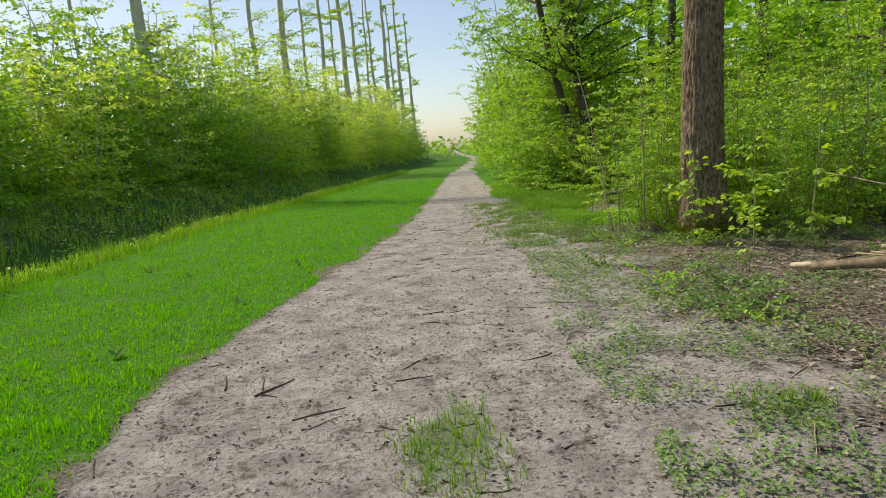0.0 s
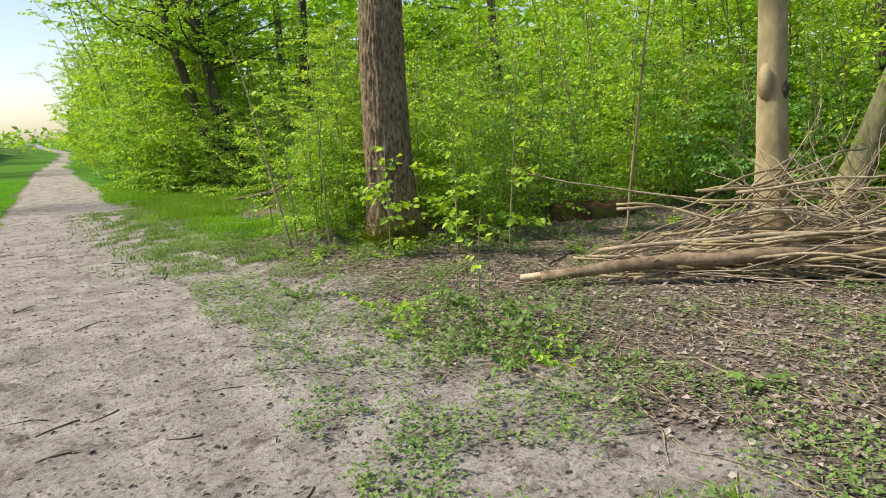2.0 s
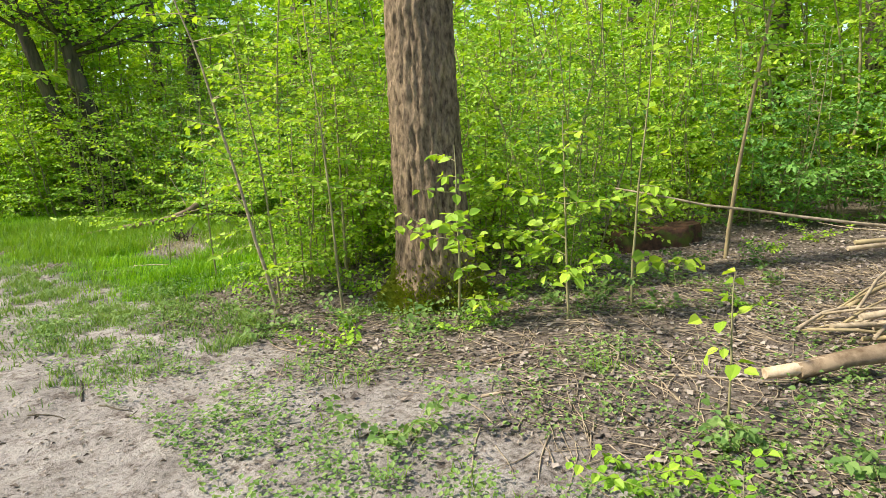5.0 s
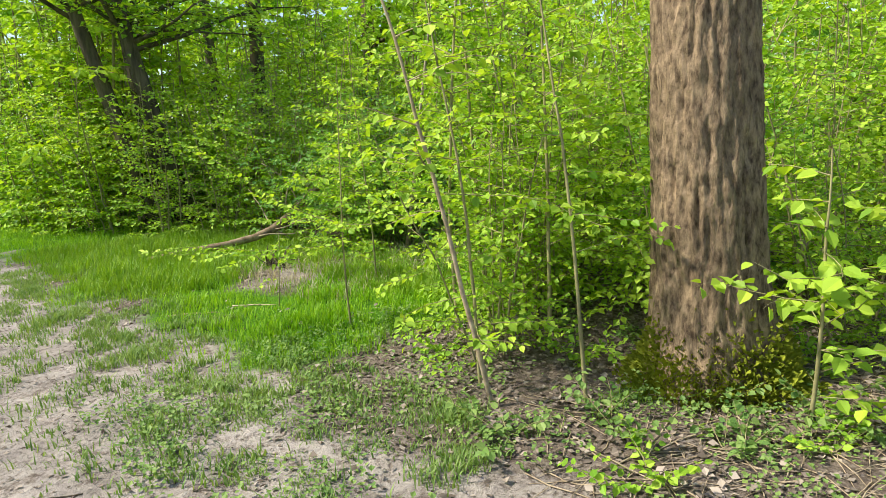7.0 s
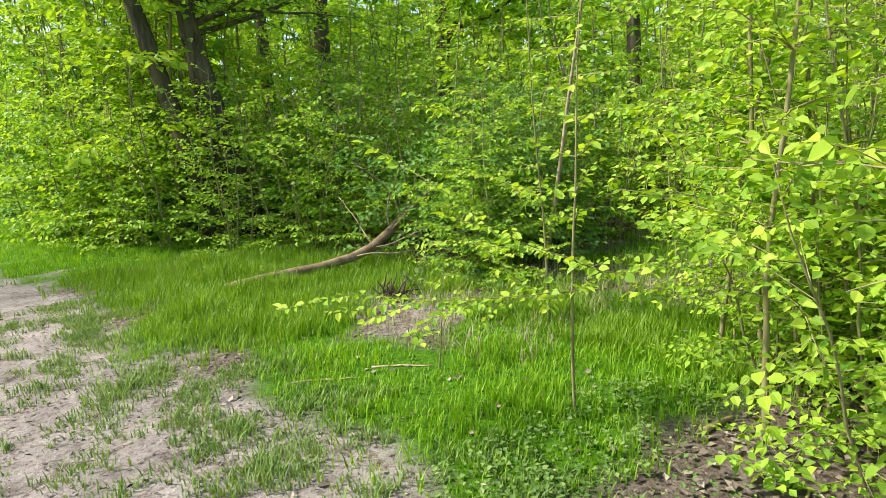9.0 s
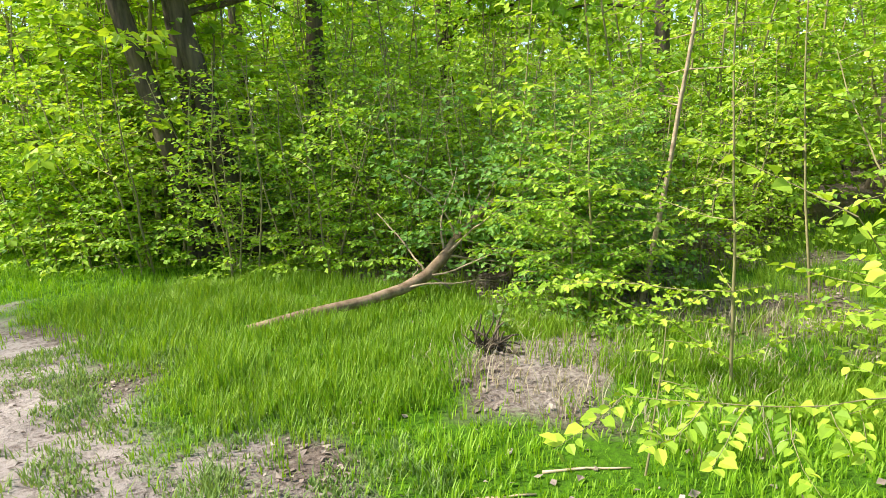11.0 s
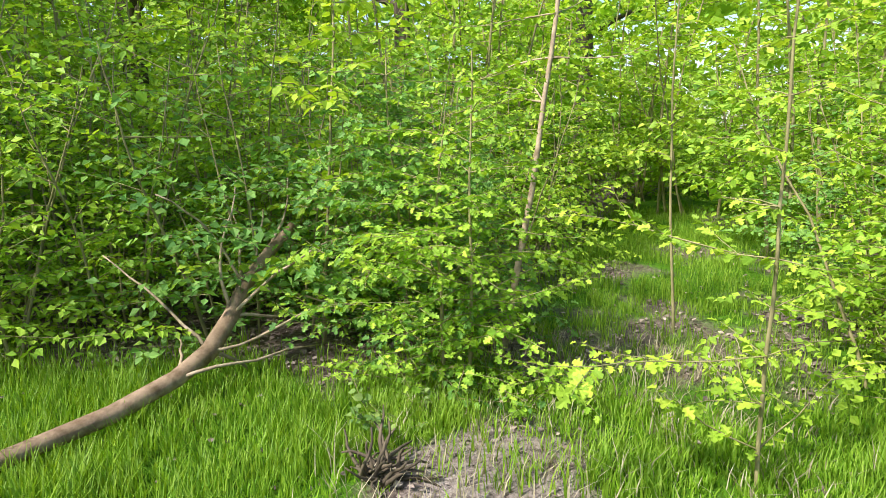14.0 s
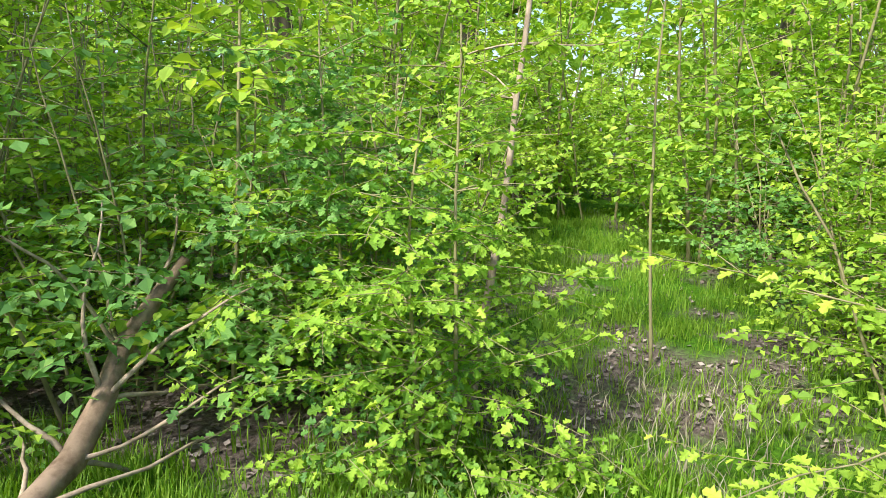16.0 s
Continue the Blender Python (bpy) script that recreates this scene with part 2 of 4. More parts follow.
# ---- builders ----
class Build:
    """Collects vertices and faces for one mesh."""

    def __init__(self):
        self.v, self.f, self.smooth = [], [], []

    def tube(self, pts, radii, sides=7, cap=True, rough=0.0):
        n0, pts = len(self.v), [Vector(p) for p in pts]
        for i, p in enumerate(pts):
            d = (pts[min(i + 1, len(pts) - 1)] - pts[max(i - 1, 0)]).normalized()
            a = d.cross(Vector((0.31, 0.92, 0.23))).normalized()
            c = d.cross(a)
            for k in range(sides):
                t = 2 * math.pi * k / sides
                r = radii[i]
                if rough:
                    r *= 1 + rough * noise.noise((math.cos(t) * 2 + p.x * 5, math.sin(t) * 2 + p.y * 5, p.z * 5))
                self.v.append(tuple(p + a * (r * math.cos(t)) + c * (r * math.sin(t))))
        for i in range(len(pts) - 1):
            for k in range(sides):
                q = n0 + i * sides
                self.f.append((q + k, q + (k + 1) % sides, q + sides + (k + 1) % sides, q + sides + k))
                self.smooth.append(True)
        if cap:
            self.f.append(tuple(n0 + k for k in range(sides))[::-1])
            self.f.append(tuple(n0 + (len(pts) - 1) * sides + k for k in range(sides)))
            self.smooth += [False, False]

    def join(self, a, c):
        """A sliver of bark from the ring at a to the ring that begins at c."""
        if c + 1 < len(self.v):
            self.f.append((a, c, c + 1))
            self.smooth.append(True)

    def leaf(self, p, d, up, size, wide=0.34, fold=0.12, full=False, lobed=False):
        s = d.cross(up)
        if s.length < 1e-4:
            s = Vector((1, 0, 0))
        s.normalize()
        nrm = s.cross(d)
        n0 = len(self.v)
        if lobed:
            half = ((0.06, 0.05, 0.0), (0.2, 0.36, fold), (0.36, 0.17, fold * 0.5), (0.55, 0.48, fold), (0.66, 0.2, fold * 0.5), (0.86, 0.24, 0.02))
            pr = ((0.42, 0.0, -0.03),) + half + ((1.0, 0.0, -0.08),) + tuple((a, -c, h) for a, c, h in half[::-1])
            tri = [(0, i + 1, i) for i in range(1, len(pr) - 1)] + [(0, 1, len(pr) - 1)]
        elif full:
            pr = ((0.0, 0.0, 0.0), (0.25, wide, fold), (0.62, wide * 0.92, fold * 0.7), (1.0, 0.0, -0.10), (0.62, -wide * 0.92, fold * 0.7), (0.25, -wide, fold))
            tri = ((0, 3, 2), (0, 2, 1), (0, 4, 3), (0, 5, 4))
        else:
            pr = ((0.0, 0.0, 0.0), (0.45, wide, fold), (1.0, 0.0, -0.05), (0.45, -wide, fold))
            tri = ((0, 2, 1), (0, 3, 2))
        for a, c, h in pr:
            self.v.append(tuple(p + d * (a * size) + s * (c * size) + nrm * (h * size)))
        for t in tri:
            self.f.append(tuple(n0 + k for k in t))
            self.smooth.append(False)

    def blade(self, p, h, lean, az, width):
        dx, dy = math.cos(az), math.sin(az)
        n0 = len(self.v)
        x, y, z = p
        sx, sy = -dy * width * 0.5, dx * width * 0.5
        mx, my, mz = x + dx * lean * 0.3, y + dy * lean * 0.3, z + h * 0.6
        self.v += [(x - sx, y - sy, z), (x + sx, y + sy, z), (mx + sx * 0.8, my + sy * 0.8, mz), (mx - sx * 0.8, my - sy * 0.8, mz), (x + dx * lean, y + dy * lean, z + h)]
        self.f += [(n0, n0 + 1, n0 + 2, n0 + 3), (n0 + 3, n0 + 2, n0 + 4)]
        self.smooth += [False, False]

    def mesh(self, name, mat):
        m = bpy.data.meshes.new(name)
        m.from_pydata(self.v, [], self.f)
        m.polygons.foreach_set("use_smooth", self.smooth)
        m.materials.append(mat)
        return m


def part(name, build, mat, parent=None, label=""):
    ob = new(name, build.mesh(name, mat))
    if parent:
        ob.parent = parent
    return tagged(ob, label) if label else ob


def rnd(a, b):
    return random.uniform(a, b)


def wander(p, d, length, n, bend, lift=0.0):
    """Points along a crooked branch."""
    p, d = Vector(p), Vector(d).normalized()
    out = [p.copy()]
    for _ in range(n):
        d = (d + Vector((rnd(-bend, bend), rnd(-bend, bend), rnd(-bend, bend) + lift))).normalized()
        p = p + d * (length / n)
        out.append(p.copy())
    return out


def taper(r0, r1, n):
    return [r0 + (r1 - r0) * i / (n - 1) for i in range(n)]


def spray(wood, leaves, base, d, length, size, gap, radius, full=False, twigs=True, droop=-0.04, lobed=False):
    """A leafy branch: a thin stem with side twigs, leaves set along both in a loose plane."""
    n = max(3, int(length / 0.12))
    pts = wander(base, d, length, n, 0.16, droop)
    start = len(wood.v) if wood is not None else 0
    if wood is not None:
        line = pts if full else [pts[0], pts[len(pts) // 2], pts[-1]]
        wood.tube(line, taper(radius, radius * 0.35, len(line)), 4 if full else 3, False)
    side = 1
    for i in range(1, len(pts)):
        seg = pts[i] - pts[i - 1]
        along = seg.normalized()
        out = along.cross(Vector((0, 0, 1)))
        if out.length < 0.1:
            out = Vector((1, 0, 0))
        out.normalize()
        k = max(1, int(round(seg.length / gap)))
        for j in range(k):
            side = -side
            p = pts[i - 1] + seg * ((j + rnd(0, 1)) / k)
            dd = (along * rnd(0.3, 0.9) + out * side * rnd(0.5, 1.0) + Vector((0, 0, rnd(-0.9, 0.35)))).normalized()
            up = Vector((rnd(-0.9, 0.9), rnd(-0.9, 0.9), 1)).normalized()
            leaves.leaf(p + dd * 0.01, dd, up, size * rnd(0.55, 1.2), rnd(0.3, 0.42), rnd(0.02, 0.2), full, lobed)
        if twigs and length > 0.35 and random.random() < 0.6:
            td = (along * 0.6 + out * random.choice((-1, 1)) + Vector((0, 0, rnd(-0.2, 0.35)))).normalized()
            twig = wood if full else None
            mark = len(wood.v) if twig else 0
            spray(twig, leaves, pts[i], td, length * rnd(0.3, 0.5), size, gap, radius * 0.5, full, False, droop, lobed)
            if twig:
                wood.join(start + 4 * i, mark)


def shrub(label, category, bark_mat, leaf_mat, height, spread, stems, size, gap, branches, low=0.15, full=False, reach=0.5, seed=1):
    """A many-stemmed woodland shrub standing at the origin."""
    random.seed(seed)
    root = new("shrub")
    tagged(root, label, category)
    leaves = Build()
    for s in range(stems):
        az = rnd(0, 2 * math.pi)
        r = rnd(0.02, 0.25) * spread
        h = height * rnd(0.6, 1.0)
        n = 8
        pts = wander((math.cos(az) * r, math.sin(az) * r, -0.06), (math.cos(az) * rnd(0, 0.35), math.sin(az) * rnd(0, 0.35), 1), h, n, 0.15, 0.05)
        r0 = 0.004 + 0.0042 * h * rnd(0.5, 1.3)
        wood = Build()
        wood.tube(pts, taper(r0, r0 * 0.3, len(pts)), 5, False)
        for b_ in range(branches):
            t = low + (1 - low) * (b_ + rnd(0, 1)) / branches
            i = min(n - 1, int(t * n))
            p = pts[i].lerp(pts[i + 1], t * n - i)
            a = rnd(0, 2 * math.pi)
            ln = spread * reach * rnd(0.5, 1.1) * (1.15 - 0.65 * t)
            mark = len(wood.v)
            spray(wood, leaves, p, (math.cos(a), math.sin(a), rnd(0.05, 0.6)), ln, size, gap, r0 * 0.35, full)
            wood.join(5 * i, mark)
        part("stem", wood, bark_mat, root)
    part("foliage", leaves, leaf_mat, root)
    return root


def put(ob, x, y, turn, s, group):
    """A copy of a plant on the ground."""
    m = copy_thing(ob, pose(x, y, ground_z(x, y), 0, 0, turn))
    m.scale = (s, s, s * random.uniform(0.9, 1.15))
    return tagged(m, group=group)


# ---- big trees ----
def big_tree(name, label, base, lean, height, r0, bark_mat, leaf_mat, crown_from, limbs, leaf_size, furrow=0.0, sides=28, fine_to=4.5, seed=3, crown=1.0, twist=0.0):
    random.seed(seed)
    root = tagged(new(name), label, "tree")
    root.location = (base[0], base[1], ground_z(*base))
    trunk = Build()
    zs = list(np.arange(-0.15, fine_to, 0.035 if furrow else 0.2)) + list(np.arange(fine_to, height, 0.5))
    ph = rnd(0, 9)
    mid_line = []
    for z in zs:
        flare = 1 + 0.45 * math.exp(-max(z, 0) / 0.28)
        mid_line.append((Vector((lean[0] * z + 0.05 * math.sin(z * 0.8 + ph), lean[1] * z + 0.05 * math.cos(z * 0.7 + ph) - 0.05 * math.cos(ph), z)), r0 * flare * (1 - 0.75 * max(z, 0) / height)))
    n0 = len(trunk.v)
    for p, r in mid_line:
        for k in range(sides):
            t = 2 * math.pi * k / sides
            q = r * (1 + 0.05 * math.sin(3 * t + ph) * math.exp(-max(p.z, 0) / 0.8))
            if furrow:
                c, s_ = math.cos(t + twist * p.z), math.sin(t + twist * p.z)
                v = noise.noise((c * 8.5, s_ * 8.5, p.z * 3.4 + ph))
                u = noise.noise((c * 15.0, s_ * 15.0, p.z * 13.0 + ph))
                q += furrow * (1.0 - 2.2 * abs(v) + 0.5 * u)
            trunk.v.append((p.x + q * math.cos(t), p.y + q * math.sin(t), p.z))
    for i in range(len(mid_line) - 1):
        for k in range(sides):
            a = n0 + i * sides
            trunk.f.append((a + k, a + (k + 1) % sides, a + sides + (k + 1) % sides, a + sides + k))
            trunk.smooth.append(True)
    part("trunk", trunk, bark_mat, root)
    leaves = Build()
    for _ in range(limbs):
        z = rnd(crown_from, height * 0.97)
        az = rnd(0, 2 * math.pi)
        ln = (1.2 + 0.26 * (height - z)) * rnd(0.6, 1.1) * crown
        wood = Build()
        p0 = Vector((lean[0] * z, lean[1] * z, z))
        pts = wander(p0, (math.cos(az), math.sin(az), rnd(0.2, 0.7)), ln, 7, 0.2)
        rr = 0.3 * r0 * (1 - 0.7 * z / height) + 0.008
        wood.tube(pts, taper(rr, rr * 0.2, 8), 6, False)
        for i in range(2, 8):
            for _k in range(2):
                a = rnd(0, 6.28)
                mark = len(wood.v)
                spray(wood if leaf_size < 0.2 else None, leaves, pts[i], (math.cos(a), math.sin(a), rnd(-0.1, 0.5)), ln * rnd(0.25, 0.5), leaf_size, leaf_size * 0.9, rr * 0.2)
                wood.join(6 * i, mark)
        part("limb", wood, bark_mat, root)
    part("crown", leaves, leaf_mat, root)
    return root


oak = big_tree("oak_tree", "mature oak with deeply furrowed brown bark at the path's edge", (3.85, 9.2), (0.012, 0.02), 13.0, 0.292, BARK_OAK, LEAF_SPRING, 5.2, 12, 0.16, 0.026, 140, 4.6, 11)
moss = Build()
random.seed(5)
for _ in range(3200):
    t = rnd(2.2, 5.0)
    z = abs(random.gauss(0, 0.15))
    r = 0.30 * (1 + 0.45 * math.exp(-z / 0.28)) + rnd(0.0, 0.035) + 0.14 * math.exp(-z / 0.12) * random.random()
    p = Vector((r * math.cos(t), r * math.sin(t), z))
    d = Vector((math.cos(t), math.sin(t), rnd(0.2, 1.5))).normalized()
    moss.leaf(p, d, Vector((rnd(-1, 1), rnd(-1, 1), 0.4)), rnd(0.02, 0.045), 0.4, 0.1)
part("moss", moss, MOSS, oak, "yellow-green moss cushions on the foot of the trunk")

for i, (x, y, lx, ly, r) in enumerate(((4.38, 19.42, -0.17, 0.10, 0.15), (4.66, 19.5, -0.05, 0.05, 0.14), (4.9, 19.2, -0.16, 0.04, 0.16))):
    t = big_tree("leaning_tree", "dark leaning trunk of a clump at the thicket", (x, y), (lx, ly), 9.0, r, BARK_DARK, LEAF_SPRING, 3.0, 22, 0.11, 0.006, 20, 4.0, 21 + i)
    tagged(t, group="clump of dark leaning trunks")
pale = big_tree("young_tree", "pale smooth trunk with a broken dark hollow behind brushwood", (6.6, 5.85), (-0.01, 0.07), 9.0, 0.168, BARK_PALE, LEAF_SPRING, 4.2, 10, 0.12, 0.006, 24, 4.0, 31)
random.seed(31)
swing = rnd(0, 9)


def pale_axis(z, right, near):
    """A point beside the pale trunk's middle line."""
    return (-0.01 * z + 0.05 * math.sin(z * 0.8 + swing) + 0.74 * right - 0.67 * near, 0.07 * z + 0.05 * math.cos(z * 0.7 + swing) - 0.05 * math.cos(swing) - 0.67 * right - 0.74 * near, z)


knot = Build()
knot.tube([pale_axis(1.5, -0.05, 0.07), pale_axis(1.66, -0.09, 0.08), pale_axis(1.8, -0.09, 0.08), pale_axis(1.98, -0.05, 0.07)], [0.04, 0.085, 0.08, 0.03], 14, True, 0.3)
part("burr", knot, BARK_PALE, pale)
hollow = Build()
hollow.tube([pale_axis(1.5, 0.07, 0.08), pale_axis(1.65, 0.075, 0.095), pale_axis(1.8, 0.06, 0.08)], [0.02, 0.06, 0.025], 12, True, 0.3)
part("hollow", hollow, BARK_DARK, pale, "dark rotten hollow in the trunk")
big_tree("young_tree", "brown trunk leaning over behind the brushwood pile", (8.95, 6.28), (0.222, -0.2), 8.0, 0.19, BARK_TWIG, LEAF_SPRING, 4.0, 10, 0.12, 0.006, 24, 4.0, 32)
for i, (x, y, r) in enumerate(((7.6, 21.0, 0.2), (11.5, 16.5, 0.16), (12.6, 9.4, 0.2), (10.5, 20.5, 0.22), (14.5, 8.0, 0.2), (16.5, 14.0, 0.25), (8.6, 25.0, 0.2), (6.2, 27.5, 0.22), (12.2, 3.2, 0.2))):
    t = big_tree("woodland_tree", "dark straight woodland trunk with fresh spring leaves", (x, y), (rnd(-0.05, 0.05), rnd(-0.05, 0.05)), 10.0, r, BARK_DARK, LEAF_SPRING, 3.2, 5, 0.2, 0.0, 12, 4.0, 41 + i, 1.25)
    tagged(t, group="trees of the wood")

# bare poplars behind the hedge beyond the ditch
for i, (bear, width, back) in enumerate(((-22.9, 0.021, 1.0), (-14.6, 0.009, 1.1), (-12.0, 0.013, 1.0), (-9.0, 0.008, 1.1), (-7.0, 0.011, 1.0), (-6.1, 0.008, 1.1), (-3.7, 0.009, 1.0), (-2.5, 0.008, 1.0), (-4.7, 0.006, 1.15), (-17.5, 0.006, 1.3), (-10.4, 0.006, 1.2), (-8.0, 0.005, 1.2), (-1.6, 0.006, 1.0), (-5.3, 0.005, 1.2), (-27.5, 0.006, 1.3), (-3.1, 0.005, 1.15))):
    dist = back * 15.5 / (math.sin(radians(-bear)) + 0.1)
    x, y = dist * math.sin(radians(bear)), dist * math.cos(radians(bear))
    t = big_tree("poplar", "tall grey poplar, almost bare, behind the hedge", (x, y), (rnd(-0.015, 0.015), 0.0), 26.0, width * dist * 0.5, BARK_GREY, LEAF_YOUNG, 5.0, 16, 0.1 + 0.0012 * dist, 0.0, 8, 4.0, 61 + i, 0.45)
    tagged(t, group="row of poplars beyond the ditch")

# ---- shrubs of the wood ----
S = "dense spring-green shrub of the wood's understorey"
kinds = [
    shrub(S, "shrub", BARK_TWIG, LEAF_SPRING, 2.7, 1.7, 7, 0.066, 0.040, 14, 0.03, False, 0.5, 101),
    shrub(S, "shrub", BARK_TWIG, LEAF_YOUNG, 3.0, 1.8, 7, 0.066, 0.040, 14, 0.05, False, 0.5, 102),
    shrub("dark green hazel shrub in the shade", "shrub", BARK_TWIG, LEAF_DEEP, 2.4, 1.9, 7, 0.075, 0.045, 13, 0.02, False, 0.5, 103),
    shrub("tall thin-stemmed spring-green shrub", "shrub", BARK_TWIG, LEAF_SPRING, 5.2, 2.6, 5, 0.115, 0.072, 16, 0.12, False, 0.5, 104),
    shrub("tall yellow-green shrub catching the sun", "shrub", BARK_TWIG, LEAF_YOUNG, 5.8, 2.8, 5, 0.12, 0.075, 16, 0.15, False, 0.5, 105),
    shrub("broad coarse-leaved shrub deep in the wood", "shrub", BARK_TWIG, LEAF_SPRING, 3.2, 2.4, 6, 0.10, 0.064, 14, 0.02, False, 0.5, 106),
]
hedge = [
    shrub("olive-green hedge bush beyond the ditch", "bush", BARK_GREY, LEAF_HEDGE, 5.6, 3.8, 9, 0.14, 0.10, 17, 0.04, False, 0.45, 111),
    shrub("fresh green hedge bush beyond the ditch", "bush", BARK_GREY, LEAF_SPRING, 5.2, 3.8, 9, 0.14, 0.10, 17, 0.04, False, 0.45, 112),
]


def open_ground(x, y):
    """Places where no shrub stands: path, grass, side track, the litter clearing with the brushwood, the oak."""
    if x < wood_line(y) + 1.7:
        return True
    if y < 10.2 and x < 8.4 - 0.3 * max(0.0, y - 7.0) and y > -1:
        return True
    if 9.0 < y < 18.2 and x < 4.9:
        return True
    if x > 3.5 and abs(y - track_mid(x)) < 1.15 and x < 12.5:
        return True
    return math.hypot(x - 3.85, y - 9.2) < 1.0


# bushes along the edge of the thicket: kind, place, size
random.seed(200)
EDGE = ((0, 3.75, 19.3, 1.1), (0, 4.25, 18.3, 1.0), (1, 3.5, 21.5, 1.4), (2, 3.4, 23.5, 1.5), (3, 3.6, 25.5, 1.1), (0, 4.75, 17.35, 1.0), (0, 5.4, 16.9, 0.95), (1, 6.5, 16.3, 0.9), (0, 5.9, 17.4, 1.1),
        (1, 4.15, 10.7, 0.9), (0, 4.9, 10.9, 1.0), (0, 4.2, 11.2, 0.75), (1, 4.85, 11.3, 0.85), (0, 5.5, 11.6, 1.0), (1, 4.95, 9.95, 1.0), (0, 5.7, 10.4, 1.05),
        (0, 5.3, 8.95, 0.8), (1, 5.95, 9.5, 0.95), (2, 6.7, 9.95, 1.0), (0, 7.5, 9.5, 1.0), (1, 8.3, 8.9, 1.0), (2, 8.9, 8.2, 1.0), (0, 4.75, 8.6, 0.5),
        (0, 3.35, 10.45, 0.7), (2, 9.4, 7.2, 1.0), (0, 9.9, 6.2, 1.1), (1, 9.3, 5.0, 0.9), (0, 9.2, 3.8, 1.0), (2, 6.6, 14.9, 0.9), (0, 7.4, 14.5, 0.9), (0, 6.9, 15.5, 0.8), (1, 8.3, 14.2, 0.9), (0, 5.9, 14.7, 0.7), (1, 7.0, 11.2, 0.9), (2, 8.2, 11.1, 0.9), (0, 6.3, 11.5, 0.7), (2, 5.0, 20.2, 1.0), (1, 3.6, 20.4, 1.25), (3, 4.3, 21.6, 1.0), (0, 5.6, 19.3, 1.1))
for k, x, y, s in EDGE:
    put(kinds[k], x, y, rnd(0, 360), s, "bushes at the thicket's edge")
random.seed(201)
placed = [(x, y) for k, x, y, s in EDGE]
tries = 0
while len(placed) < 235 and tries < 12000:
    tries += 1
    x, y = rnd(2.0, 24.0), rnd(-2.0, 34.0)
    if open_ground(x, y):
        continue
    near = min(x - 2.0, 14.0)
    if any(math.hypot(x - a, y - c) < 0.7 + 0.05 * near for a, c in placed):
        continue
    placed.append((x, y))
    if near > 6:
        k = random.choice((3, 4, 5, 5, 3))
    else:
        k = random.choice((0, 1, 2, 0, 1, 3, 4))
    put(kinds[k], x, y, rnd(0, 360), rnd(0.8, 1.2), "understorey shrubs")
# along the path, far ahead
y = 20.5
while y < 80:
    x = min(wood_line(y) + 1.9, path_right(y) + 1.7) + rnd(-0.3, 0.4)
    put(kinds[random.choice((0, 5, 1))], x, y, rnd(0, 360), rnd(0.8, 1.1), "shrubs along the path")
    put(kinds[random.choice((3, 4))], x + 0.9, y + rnd(0, 1), rnd(0, 360), rnd(1.2, 1.6), "shrubs along the path")
    y += 1.5 + y * 0.025
# hedge beyond the ditch
y = 9.0
while y < 95:
    for row in range(2):
        x = ditch_line(y) - 5.6 - 2.6 * row + rnd(-0.4, 0.4) + 1.2 * smooth(20, 60, y)
        put(random.choice(hedge), x, y + rnd(-0.4, 0.4), rnd(0, 360), rnd(0.95, 1.2) * (1 + 0.4 * row), "hedge beyond the ditch")
    y += 1.7 + y * 0.025
for o, (x, y) in zip(kinds + hedge, ((6.4, 16.2), (9.3, 9.6), (6.9, 15.6), (10.2, 14.9), (11.4, 8.4), (12.5, 9.5), (-14.5, 7.0), (-12.5, 8.0))):
    o.location = (x, y, 0)

# far woods that close the view
woods = Build()
random.seed(77)
for i in range(15000):
    if i % 5:
        a, r, h = radians(rnd(18, 140)), rnd(24, 40), 9.0
    else:
        a, r, h = radians(rnd(-40, 8)), rnd(95, 130), 3.0
    x, y = r * math.sin(a), r * math.cos(a) + (8.0 if i % 5 else 0.0)
    z = abs(rnd(0, 1)) ** 0.8 * h
    d = Vector((rnd(-1, 1), rnd(-1, 1), rnd(-0.6, 0.6))).normalized()
    woods.leaf(Vector((x, y, z)), d, Vector((rnd(-1, 1), rnd(-1, 1), 1)), rnd(0.5, 1.0), 0.36, 0.1)
far = part("far_woods", woods, LEAF_SPRING)
tagged(far, "green woodland edge far behind the path", "woods", kind="stuff")


# ---- saplings and foreground bushes at their places ----
def sapling(label, x, y, height, lean, r0, leaf_mat, bark_mat, branches, reach, size, low, seed, full=True, extra=(), lobed=False):
    random.seed(seed)
    root = tagged(new("sapling"), label, "sapling")
    root.location = (x, y, ground_z(x, y) - 0.02)
    wood, leaves = Build(), Build()
    n = 12
    pts = wander((0, 0, 0), (lean[0], lean[1], 1), height, n, 0.055, 0.0)
    wood.tube(pts, taper(r0, r0 * 0.35, n + 1), 8, False, 0.25)
    part("stem", wood, bark_mat, root)
    for b_ in range(branches):
        t = low + (1 - low) * (b_ + rnd(0, 1)) / branches
        i = min(n - 1, int(t * n))
        a = rnd(0, 6.28)
        tw = Build()
        spray(tw, leaves, pts[i], (math.cos(a), math.sin(a), rnd(0.0, 0.5)), reach * rnd(0.5, 1.1) * (1.2 - 0.6 * t), size, size * 0.55, r0 * 0.3, full, True, -0.04, lobed)
        part("branch", tw, bark_mat, root)
    for z, d, ln in extra:
        i = min(n - 1, int(z / height * n))
        tw = Build()
        spray(tw, leaves, pts[i], d, ln, size, size * 0.45, r0 * 0.4, full, True, 0.0, lobed)
        part("branch", tw, bark_mat, root)
    part("foliage", leaves, leaf_mat, root)
    return root


